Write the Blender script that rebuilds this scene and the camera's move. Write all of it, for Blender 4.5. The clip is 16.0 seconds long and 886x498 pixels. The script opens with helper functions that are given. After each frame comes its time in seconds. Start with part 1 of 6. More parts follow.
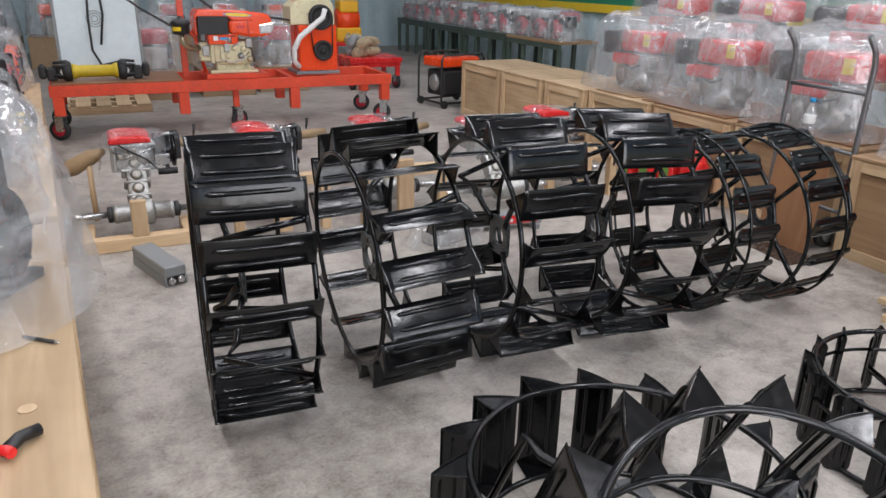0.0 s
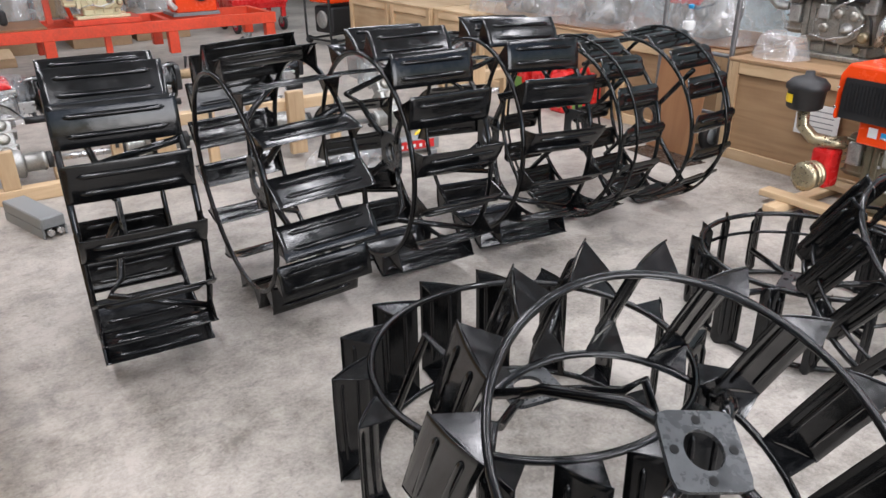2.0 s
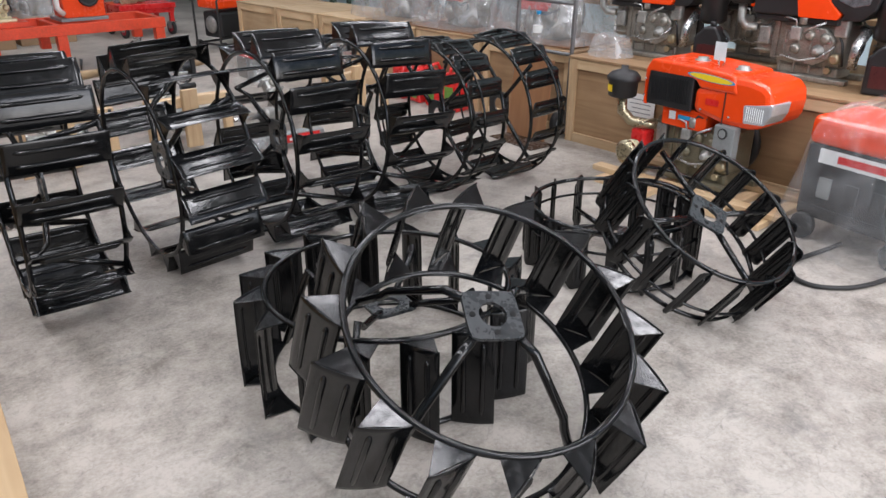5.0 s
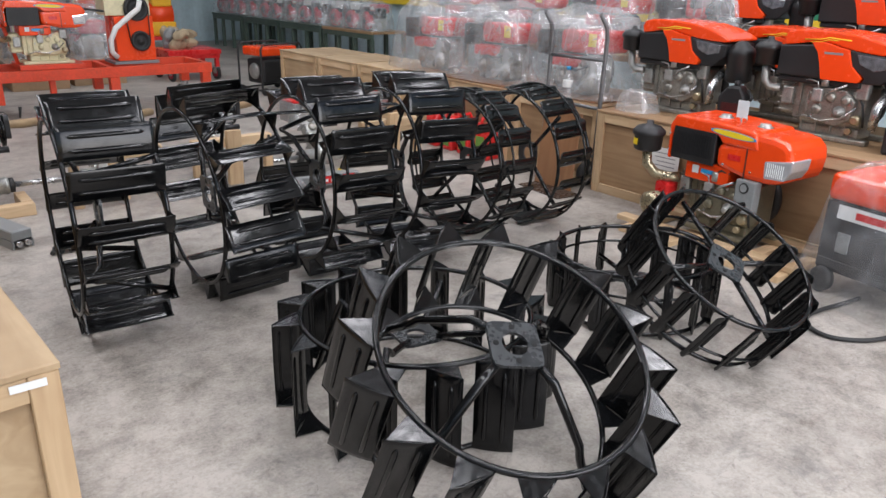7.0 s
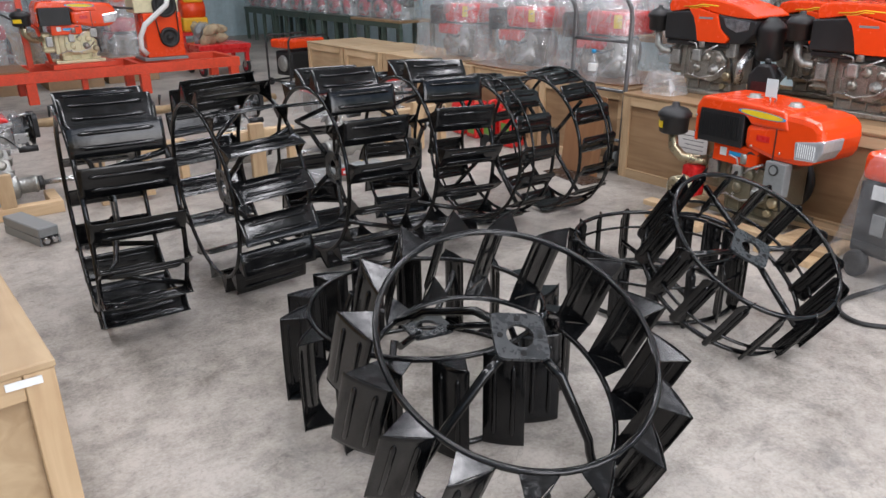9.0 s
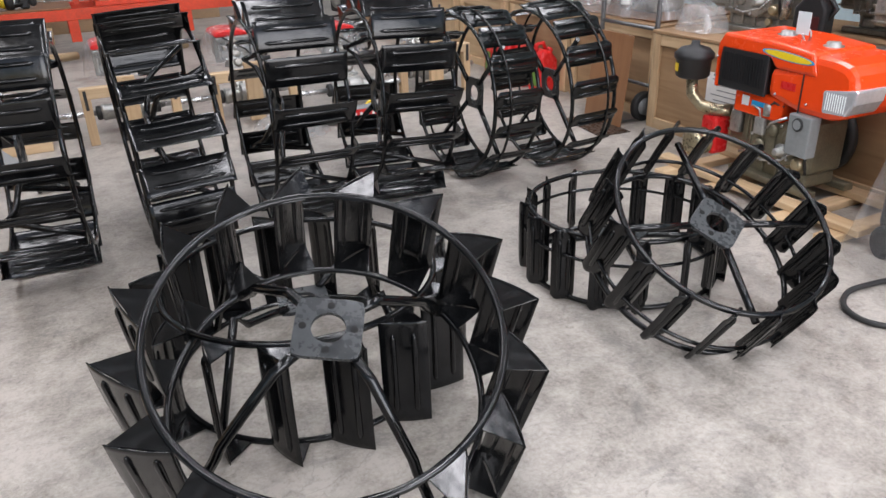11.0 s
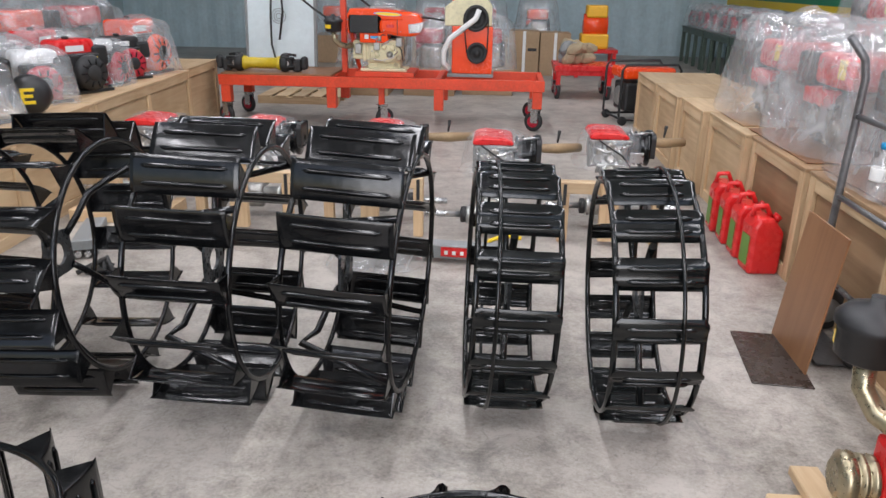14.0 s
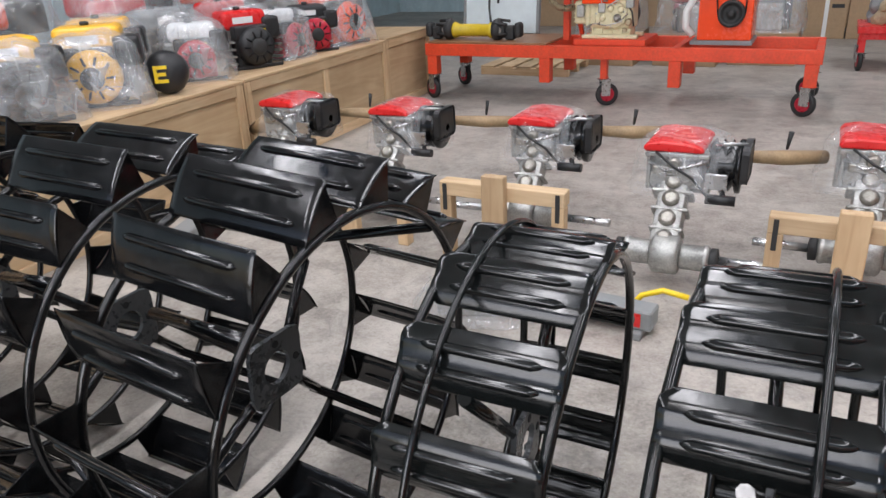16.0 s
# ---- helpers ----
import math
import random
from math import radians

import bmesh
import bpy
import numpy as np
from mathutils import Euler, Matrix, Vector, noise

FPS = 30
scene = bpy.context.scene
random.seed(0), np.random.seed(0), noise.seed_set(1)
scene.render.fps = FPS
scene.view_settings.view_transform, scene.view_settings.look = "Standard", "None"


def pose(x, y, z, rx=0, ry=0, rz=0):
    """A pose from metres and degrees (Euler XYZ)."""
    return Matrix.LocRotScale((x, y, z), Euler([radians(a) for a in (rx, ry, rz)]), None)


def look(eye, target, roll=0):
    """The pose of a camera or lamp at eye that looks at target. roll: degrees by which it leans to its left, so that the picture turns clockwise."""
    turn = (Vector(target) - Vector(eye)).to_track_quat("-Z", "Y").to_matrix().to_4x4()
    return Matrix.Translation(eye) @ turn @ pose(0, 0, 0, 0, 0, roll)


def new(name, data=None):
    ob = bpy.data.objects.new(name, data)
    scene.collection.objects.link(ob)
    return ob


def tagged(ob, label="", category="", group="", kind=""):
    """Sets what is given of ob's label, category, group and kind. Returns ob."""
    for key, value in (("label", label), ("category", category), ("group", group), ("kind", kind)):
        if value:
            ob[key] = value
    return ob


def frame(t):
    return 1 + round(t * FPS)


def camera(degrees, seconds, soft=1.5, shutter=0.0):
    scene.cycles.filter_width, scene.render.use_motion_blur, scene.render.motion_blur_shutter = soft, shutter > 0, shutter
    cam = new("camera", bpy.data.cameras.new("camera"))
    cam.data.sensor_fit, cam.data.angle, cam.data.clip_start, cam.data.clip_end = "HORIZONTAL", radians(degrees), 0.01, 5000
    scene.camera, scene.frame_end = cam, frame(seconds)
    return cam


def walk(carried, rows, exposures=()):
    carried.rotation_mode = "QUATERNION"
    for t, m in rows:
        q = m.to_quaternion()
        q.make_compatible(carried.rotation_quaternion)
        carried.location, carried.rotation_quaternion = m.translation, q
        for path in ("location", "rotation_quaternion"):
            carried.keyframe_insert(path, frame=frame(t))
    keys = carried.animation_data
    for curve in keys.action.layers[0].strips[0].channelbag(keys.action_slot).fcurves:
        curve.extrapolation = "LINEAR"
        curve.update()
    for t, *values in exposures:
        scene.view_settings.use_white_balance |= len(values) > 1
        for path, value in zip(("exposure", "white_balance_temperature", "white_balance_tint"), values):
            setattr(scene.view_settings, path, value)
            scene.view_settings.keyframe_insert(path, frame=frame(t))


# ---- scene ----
cam = camera(62.3, 16.0)
PATH = [
    (0, (-0.122, -0.038, 1.585), (0.676, 1.657, 0.887), 1.2),
    (0.5, (-0.097, -0.035, 1.574), (0.719, 1.646, 0.862), 0.9),
    (1, (-0.088, -0.035, 1.543), (0.769, 1.616, 0.809), 0.5),
    (1.5, (-0.071, -0.042, 1.521), (0.834, 1.559, 0.737), 0.1),
    (2, (-0.067, -0.081, 1.44), (0.915, 1.455, 0.615), -0.9),
    (2.5, (-0.044, -0.126, 1.431), (1.051, 1.278, 0.521), -0.4),
    (3, (-0.018, -0.183, 1.458), (1.191, 1.103, 0.519), -0.3),
    (3.5, (-0.052, -0.283, 1.482), (1.152, 1.017, 0.556), -0.6),
    (6, (-0.462, -0.822, 1.53), (0.723, 0.613, 0.798), 1.0),
    (6.5, (-0.457, -0.812, 1.527), (0.723, 0.642, 0.824), 1.4),
    (7, (-0.461, -0.809, 1.534), (0.711, 0.655, 0.841), 1.4),
    (7.5, (-0.452, -0.831, 1.535), (0.705, 0.649, 0.849), 0.9),
    (8, (-0.44, -0.845, 1.537), (0.701, 0.647, 0.85), 0.7),
    (8.5, (-0.418, -0.853, 1.532), (0.698, 0.653, 0.836), 0.2),
    (9, (-0.342, -0.837, 1.523), (0.739, 0.683, 0.8), -0.7),
    (9.5, (-0.175, -0.848, 1.495), (0.864, 0.678, 0.727), -2.0),
    (12, (1.131, -0.889, 1.399), (1.689, 0.823, 0.528), 1.0),
    (12.5, (1.487, -0.736, 1.447), (1.904, 1.031, 0.608), 2.6),
    (13, (1.922, -0.54, 1.461), (2.167, 1.297, 0.708), 2.3),
    (13.5, (2.2, -0.245, 1.48), (2.239, 1.629, 0.781), 1.6),
    (14, (2.42, 0.114, 1.515), (2.293, 1.987, 0.824), 0.8),
    (14.5, (2.727, 0.435, 1.484), (2.426, 2.269, 0.746), 0.5),
    (15, (2.893, 0.755, 1.433), (2.452, 2.527, 0.618), 0.4),
    (15.5, (2.948, 1.087, 1.434), (2.353, 2.819, 0.617), 0.0),
    (16, (2.943, 1.462, 1.42), (2.099, 3.064, 0.666), -2.8),
]
walk(cam, [(t, look(eye, target, roll)) for t, eye, target, roll in PATH],
     exposures=((0.0, -0.06), (1.0, 0.06), (2.0, 0.31), (3.5, 0.24), (6.0, -0.06), (9.5, -0.08), (12.5, 0.16), (13.5, 0.10), (15.0, 0.28), (16.0, 0.17)))

# ---- light ----
world = bpy.data.worlds.new("sky")
scene.world = world
world.use_nodes = True
wn = world.node_tree
sky = wn.nodes.new("ShaderNodeTexSky")
sky.sky_type, sky.sun_disc = "NISHITA", False
sky.sun_elevation, sky.sun_rotation = radians(50), radians(200)
wn.links.new(sky.outputs[0], wn.nodes["Background"].inputs[0])
wn.nodes["Background"].inputs[1].default_value = 0.12


def area(name, x, y, z, sx, sy, power, rx=0, ry=0, rz=0, colour=(0.99, 0.98, 1.03)):
    d = bpy.data.lights.new(name, "AREA")
    d.shape, d.size, d.size_y, d.energy, d.color = "RECTANGLE", sx, sy, power, colour
    ob = new(name, d)
    ob.matrix_world = pose(x, y, z, rx, ry, rz)
    return ob


SKYLIGHTS = [(x, y) for y in (-1.6, 3.2, 9.2) for x in (-0.9, 2.0, 4.9)]
for sx_, sy_ in SKYLIGHTS:
    area("skylight_daylight", sx_, sy_, 4.55, 0.36, 3.4 if sy_ < 0 else 4.6, {-1.6: 98, 3.2: 93, 9.2: 60}[sy_])
area("front_opening_daylight", 2.0, -4.4, 1.9, 4.0, 3.0, 235, rx=90)

# ---- materials ----


def nodes(name):
    m = bpy.data.materials.new(name)
    m.use_nodes = True
    t = m.node_tree
    return m, t, t.nodes["Principled BSDF"]


def surface(name, colour, rough=0.5, metal=0.0, vary=0.15, scale=6.0, bump=0.0, bump_scale=60.0, dirt=None, dirt_amount=0.3, coat=0.0, island=0.0, per_object=0.0):
    """Paint, metal, rubber, plastic: two scales of variation in colour and gloss."""
    m, t, b = nodes(name)
    N, L = t.nodes.new, t.links.new
    co = N("ShaderNodeTexCoord")
    n1 = N("ShaderNodeTexNoise"); n1.inputs["Scale"].default_value = scale; n1.inputs["Detail"].default_value = 6
    n2 = N("ShaderNodeTexNoise"); n2.inputs["Scale"].default_value = scale * 9; n2.inputs["Detail"].default_value = 4
    L(co.outputs["Object"], n1.inputs["Vector"]); L(co.outputs["Object"], n2.inputs["Vector"])
    ad = N("ShaderNodeMath"); ad.operation = "ADD"; L(n1.outputs[0], ad.inputs[0]); L(n2.outputs[0], ad.inputs[1])
    mr = N("ShaderNodeMapRange"); mr.inputs[1].default_value, mr.inputs[2].default_value = 0.7, 1.3
    mr.inputs[3].default_value, mr.inputs[4].default_value = 1 - vary, 1 + vary
    L(ad.outputs[0], mr.inputs[0])
    val = mr.outputs[0]
    if per_object or island:
        src = N("ShaderNodeObjectInfo").outputs["Random"] if per_object else N("ShaderNodeNewGeometry").outputs["Random Per Island"]
        k = per_object or island
        mo = N("ShaderNodeMapRange"); mo.inputs[3].default_value, mo.inputs[4].default_value = 1 - k, 1 + k
        L(src, mo.inputs[0])
        mu = N("ShaderNodeMath"); mu.operation = "MULTIPLY"; L(val, mu.inputs[0]); L(mo.outputs[0], mu.inputs[1]); val = mu.outputs[0]
    mix = N("ShaderNodeVectorMath"); mix.operation = "SCALE"; mix.inputs[0].default_value = colour
    L(val, mix.inputs["Scale"])
    out = mix.outputs[0]
    if dirt:
        n3 = N("ShaderNodeTexNoise"); n3.inputs["Scale"].default_value = scale * 2.3; n3.inputs["Detail"].default_value = 8; n3.inputs["Roughness"].default_value = 0.7
        L(co.outputs["Object"], n3.inputs["Vector"])
        cr = N("ShaderNodeMapRange"); cr.inputs[1].default_value, cr.inputs[2].default_value = 0.5, 0.75
        cr.inputs[3].default_value, cr.inputs[4].default_value = 0, dirt_amount
        L(n3.outputs[0], cr.inputs[0])
        mc = N("ShaderNodeMixRGB"); mc.inputs[2].default_value = (*dirt, 1)
        L(cr.outputs[0], mc.inputs[0]); L(out, mc.inputs[1]); out = mc.outputs[0]
    L(out, b.inputs["Base Color"])
    rr = N("ShaderNodeMapRange"); rr.inputs[1].default_value, rr.inputs[2].default_value = 0.7, 1.3
    rr.inputs[3].default_value, rr.inputs[4].default_value = max(0.03, rough - 0.08), min(1, rough + 0.1)
    L(ad.outputs[0], rr.inputs[0]); L(rr.outputs[0], b.inputs["Roughness"])
    b.inputs["Metallic"].default_value = metal
    b.inputs["Coat Weight"].default_value = coat
    if bump:
        nb = N("ShaderNodeTexNoise"); nb.inputs["Scale"].default_value = bump_scale; nb.inputs["Detail"].default_value = 3
        L(co.outputs["Object"], nb.inputs["Vector"])
        bp = N("ShaderNodeBump"); bp.inputs["Strength"].default_value = bump; bp.inputs["Distance"].default_value = 0.004
        L(nb.outputs[0], bp.inputs["Height"]); L(bp.outputs[0], b.inputs["Normal"])
    return m


def wood(name, colour, dark, rough=0.6, grain=1.0, axis=1):
    m, t, b = nodes(name)
    N, L = t.nodes.new, t.links.new
    co = N("ShaderNodeTexCoord"); mp = N("ShaderNodeMapping")
    sc = [14.0, 14.0, 14.0]; sc[axis] = 1.2
    mp.inputs["Scale"].default_value = [s * grain for s in sc]
    L(co.outputs["Object"], mp.inputs["Vector"])
    n1 = N("ShaderNodeTexNoise"); n1.inputs["Scale"].default_value = 1.6; n1.inputs["Detail"].default_value = 8; n1.inputs["Distortion"].default_value = 1.2
    L(mp.outputs[0], n1.inputs["Vector"])
    n2 = N("ShaderNodeTexNoise"); n2.inputs["Scale"].default_value = 2.3; n2.inputs["Detail"].default_value = 5
    L(co.outputs["Object"], n2.inputs["Vector"])
    ad = N("ShaderNodeMath"); ad.operation = "ADD"; L(n1.outputs[0], ad.inputs[0]); L(n2.outputs[0], ad.inputs[1])
    ramp = N("ShaderNodeValToRGB"); ramp.color_ramp.elements[0].position, ramp.color_ramp.elements[1].position = 0.36, 0.64
    ramp.color_ramp.elements[0].color, ramp.color_ramp.elements[1].color = (*dark, 1), (*colour, 1)
    hf = N("ShaderNodeMath"); hf.operation = "MULTIPLY"; hf.inputs[1].default_value = 0.5
    L(ad.outputs[0], hf.inputs[0]); L(hf.outputs[0], ramp.inputs[0])
    ob = N("ShaderNodeObjectInfo"); mo = N("ShaderNodeMapRange"); mo.inputs[3].default_value, mo.inputs[4].default_value = 0.82, 1.12
    L(ob.outputs["Random"], mo.inputs[0])
    sv = N("ShaderNodeVectorMath"); sv.operation = "SCALE"; L(ramp.outputs[0], sv.inputs[0]); L(mo.outputs[0], sv.inputs["Scale"])
    L(sv.outputs[0], b.inputs["Base Color"])
    b.inputs["Roughness"].default_value = rough
    bp = N("ShaderNodeBump"); bp.inputs["Strength"].default_value = 0.25; bp.inputs["Distance"].default_value = 0.002
    L(n1.outputs[0], bp.inputs["Height"]); L(bp.outputs[0], b.inputs["Normal"])
    return m


def concrete(name):
    m, t, b = nodes(name)
    N, L = t.nodes.new, t.links.new
    co = N("ShaderNodeTexCoord")

    def noise_tex(s, d, r=0.5, dist=0.0):
        n = N("ShaderNodeTexNoise"); n.inputs["Scale"].default_value = s; n.inputs["Detail"].default_value = d
        n.inputs["Roughness"].default_value = r; n.inputs["Distortion"].default_value = dist
        L(co.outputs["Object"], n.inputs["Vector"]); return n.outputs[0]
    big, mid, fine = noise_tex(1.1, 8, 0.72, 0.2), noise_tex(7.5, 10, 0.74, 0.25), noise_tex(70, 6, 0.7)
    a1 = N("ShaderNodeMath"); a1.operation = "ADD"; L(big, a1.inputs[0]); L(mid, a1.inputs[1])
    a2 = N("ShaderNodeMath"); a2.operation = "MULTIPLY_ADD"; a2.inputs[1].default_value = 0.55; L(fine, a2.inputs[0]); L(a1.outputs[0], a2.inputs[2])
    ramp = N("ShaderNodeValToRGB"); e = ramp.color_ramp.elements
    e[0].position, e[0].color = 0.27, (0.172, 0.152, 0.130, 1)
    e[1].position, e[1].color = 0.68, (0.445, 0.408, 0.364, 1)
    c = e.new(0.47); c.color = (0.318, 0.288, 0.254, 1)
    mm = N("ShaderNodeMapRange"); mm.inputs[1].default_value, mm.inputs[2].default_value = 0.78, 1.72
    L(a2.outputs[0], mm.inputs[0]); L(mm.outputs[0], ramp.inputs[0])
    # dark scuffs and stains
    st = noise_tex(3.0, 12, 0.8, 0.5)
    sm = N("ShaderNodeMapRange"); sm.inputs[1].default_value, sm.inputs[2].default_value, sm.inputs[4].default_value = 0.53, 0.68, 0.7
    L(st, sm.inputs[0])
    mx = N("ShaderNodeMixRGB"); mx.inputs[2].default_value = (0.13, 0.125, 0.12, 1); L(sm.outputs[0], mx.inputs[0]); L(ramp.outputs[0], mx.inputs[1])
    # small dark specks and rubber marks
    sp = noise_tex(26, 8, 0.78, 0.6)
    spm = N("ShaderNodeMapRange"); spm.inputs[1].default_value, spm.inputs[2].default_value, spm.inputs[4].default_value = 0.58, 0.68, 0.6
    L(sp, spm.inputs[0])
    mx0 = N("ShaderNodeMixRGB"); mx0.inputs[2].default_value = (0.11, 0.102, 0.094, 1); L(spm.outputs[0], mx0.inputs[0]); L(mx.outputs[0], mx0.inputs[1])
    # powdery pale wear
    pw = noise_tex(2.6, 9, 0.72, 0.6)
    pwm = N("ShaderNodeMapRange"); pwm.inputs[1].default_value, pwm.inputs[2].default_value, pwm.inputs[4].default_value = 0.53, 0.7, 0.4
    L(pw, pwm.inputs[0])
    mxp = N("ShaderNodeMixRGB"); mxp.inputs[2].default_value = (0.47, 0.438, 0.398, 1); L(pwm.outputs[0], mxp.inputs[0]); L(mx0.outputs[0], mxp.inputs[1])
    mx = mxp
    # hairline cracks
    wv = N("ShaderNodeTexVoronoi"); wv.feature = "DISTANCE_TO_EDGE"; wv.inputs["Scale"].default_value = 1.7
    wp = N("ShaderNodeMapping"); wp.inputs["Scale"].default_value = (1, 2.2, 1); L(co.outputs["Object"], wp.inputs["Vector"])
    ws = N("ShaderNodeVectorMath"); ws.operation = "MULTIPLY_ADD"; ws.inputs[1].default_value = (0.5, 0.5, 0.5)
    nz = N("ShaderNodeTexNoise"); nz.inputs["Scale"].default_value = 3.0; nz.inputs["Detail"].default_value = 6
    L(co.outputs["Object"], nz.inputs["Vector"]); L(nz.outputs["Color"], ws.inputs[0]); L(wp.outputs[0], ws.inputs[2]); L(ws.outputs[0], wv.inputs["Vector"])
    wm = N("ShaderNodeMapRange"); wm.inputs[1].default_value, wm.inputs[2].default_value, wm.inputs[3].default_value, wm.inputs[4].default_value = 0.0, 0.006, 0.35, 0.0
    L(wv.outputs["Distance"], wm.inputs[0])
    mx2 = N("ShaderNodeMixRGB"); mx2.inputs[2].default_value = (0.16, 0.15, 0.14, 1); L(wm.outputs[0], mx2.inputs[0]); L(mx.outputs[0], mx2.inputs[1])
    L(mx2.outputs[0], b.inputs["Base Color"])
    rr = N("ShaderNodeMapRange"); rr.inputs[1].default_value, rr.inputs[2].default_value, rr.inputs[3].default_value, rr.inputs[4].default_value = 0.3, 0.7, 0.34, 0.62
    L(mid, rr.inputs[0]); L(rr.outputs[0], b.inputs["Roughness"])
    bp = N("ShaderNodeBump"); bp.inputs["Strength"].default_value = 0.45; bp.inputs["Distance"].default_value = 0.004
    L(a2.outputs[0], bp.inputs["Height"]); L(bp.outputs[0], b.inputs["Normal"])
    return m


def film(name, tint, cover=0.3):
    """Thin clear plastic sheet: mostly see-through, milky and shiny in its folds."""
    m, t, b = nodes(name)
    N, L = t.nodes.new, t.links.new
    co = N("ShaderNodeTexCoord")
    n1 = N("ShaderNodeTexNoise"); n1.inputs["Scale"].default_value = 5; n1.inputs["Detail"].default_value = 4; n1.inputs["Distortion"].default_value = 0.8
    L(co.outputs["Object"], n1.inputs["Vector"])
    n2 = N("ShaderNodeTexNoise"); n2.inputs["Scale"].default_value = 5; n2.inputs["Detail"].default_value = 1; n2.inputs["Distortion"].default_value = 0.6
    fold = N("ShaderNodeMapping"); fold.inputs["Scale"].default_value = (1.0, 1.0, 0.4); L(co.outputs["Object"], fold.inputs["Vector"]); L(fold.outputs[0], n2.inputs["Vector"])
    b.inputs["Base Color"].default_value = (*tint, 1)
    b.inputs["Roughness"].default_value = 0.16
    b.inputs["Specular IOR Level"].default_value = 0.9
    mr = N("ShaderNodeMapRange"); mr.inputs[1].default_value, mr.inputs[2].default_value = 0.3, 0.7
    mr.inputs[3].default_value, mr.inputs[4].default_value = cover * 0.35, cover * 1.9
    L(n1.outputs[0], mr.inputs[0])
    sb = N("ShaderNodeMath"); sb.operation = "SUBTRACT"; sb.inputs[1].default_value = 0.5; L(n2.outputs[0], sb.inputs[0])
    ab = N("ShaderNodeMath"); ab.operation = "ABSOLUTE"; L(sb.outputs[0], ab.inputs[0])
    cr = N("ShaderNodeMapRange"); cr.inputs[1].default_value, cr.inputs[2].default_value, cr.inputs[3].default_value, cr.inputs[4].default_value = 0.0, 0.022, cover * 0.55, 0.0
    L(ab.outputs[0], cr.inputs[0])
    sm = N("ShaderNodeMath"); sm.operation = "ADD"; sm.use_clamp = True; L(mr.outputs[0], sm.inputs[0]); L(cr.outputs[0], sm.inputs[1])
    mr = sm
    tr = N("ShaderNodeBsdfTransparent"); ms = N("ShaderNodeMixShader")
    L(mr.outputs[0], ms.inputs[0]); L(tr.outputs[0], ms.inputs[1]); L(b.outputs[0], ms.inputs[2])
    bp = N("ShaderNodeBump"); bp.inputs["Strength"].default_value = 0.9; bp.inputs["Distance"].default_value = 0.04
    L(n1.outputs[0], bp.inputs["Height"]); L(bp.outputs[0], b.inputs["Normal"])
    # the sheet's own shine, over what shows through it
    gl = N("ShaderNodeBsdfGlossy"); gl.inputs["Roughness"].default_value = 0.14; L(bp.outputs[0], gl.inputs["Normal"])
    sh = N("ShaderNodeMixShader"); sh.inputs[0].default_value = min(0.09, cover * 0.55)
    L(ms.outputs[0], sh.inputs[1]); L(gl.outputs[0], sh.inputs[2])
    L(sh.outputs[0], t.nodes["Material Output"].inputs["Surface"])
    return m


BLACK = surface("black_enamel", (0.0035, 0.0038, 0.0042), 0.17, vary=0.3, scale=5, dirt=(0.022, 0.022, 0.023), dirt_amount=0.35, bump=0.14, bump_scale=16, per_object=0.25)
BLACK_GREEN = surface("black_green_enamel", (0.0045, 0.0054, 0.0054), 0.16, vary=0.3, scale=5, dirt=(0.018, 0.021, 0.021), dirt_amount=0.3, bump=0.14, bump_scale=16, per_object=0.25)
PLATE = surface("grey_black_plate", (0.026, 0.029, 0.031), 0.27, vary=0.3, scale=8, dirt=(0.07, 0.07, 0.07), dirt_amount=0.3)
MAROON = surface("red_oxide_plate", (0.06, 0.012, 0.012), 0.35, vary=0.3)
HOLE = surface("dark_hole", (0.002, 0.002, 0.002), 0.9, vary=0.1)
RUBBER = surface("black_rubber", (0.02, 0.02, 0.02), 0.6, vary=0.3)
PLASTIC_BLACK = surface("matt_black_plastic", (0.015, 0.015, 0.016), 0.45, vary=0.2, bump=0.1)
ORANGE = surface("orange_red_enamel", (0.85, 0.066, 0.008), 0.22, vary=0.03, scale=3, coat=0.15)
CART = surface("orange_frame_paint", (0.68, 0.06, 0.02), 0.4, vary=0.15, dirt=(0.25, 0.06, 0.03), dirt_amount=0.35, bump=0.1)
RED = surface("red_paint", (0.62, 0.02, 0.02), 0.28, vary=0.05, scale=3)
CRIMSON = surface("crimson_paint", (0.42, 0.01, 0.03), 0.3, vary=0.15)
YELLOW = surface("yellow_paint", (0.8, 0.42, 0.02), 0.35, vary=0.1)
PTO_YELLOW = surface("yellow_plastic_guard", (0.55, 0.4, 0.02), 0.45, vary=0.15)
GREEN = surface("green_label", (0.12, 0.25, 0.04), 0.5, vary=0.15)
CREAM = surface("cream_paint", (0.68, 0.62, 0.4), 0.42, vary=0.12, dirt=(0.2, 0.17, 0.1), dirt_amount=0.35, scale=14)
OLIVE = surface("olive_grey_casting", (0.2, 0.18, 0.125), 0.4, 0.5, vary=0.25, scale=14, bump=0.4, bump_scale=90)
ALLOY = surface("cast_alloy", (0.42, 0.42, 0.4), 0.42, 0.75, vary=0.25, scale=14, dirt=(0.1, 0.1, 0.09), dirt_amount=0.5, bump=0.4, bump_scale=110)
STEEL = surface("bright_steel", (0.5, 0.5, 0.5), 0.28, 0.9, vary=0.15)
PIPE = surface("brassy_pipe", (0.42, 0.36, 0.24), 0.32, 0.8, vary=0.2)
GREY = surface("grey_paint", (0.22, 0.23, 0.23), 0.45, vary=0.12)
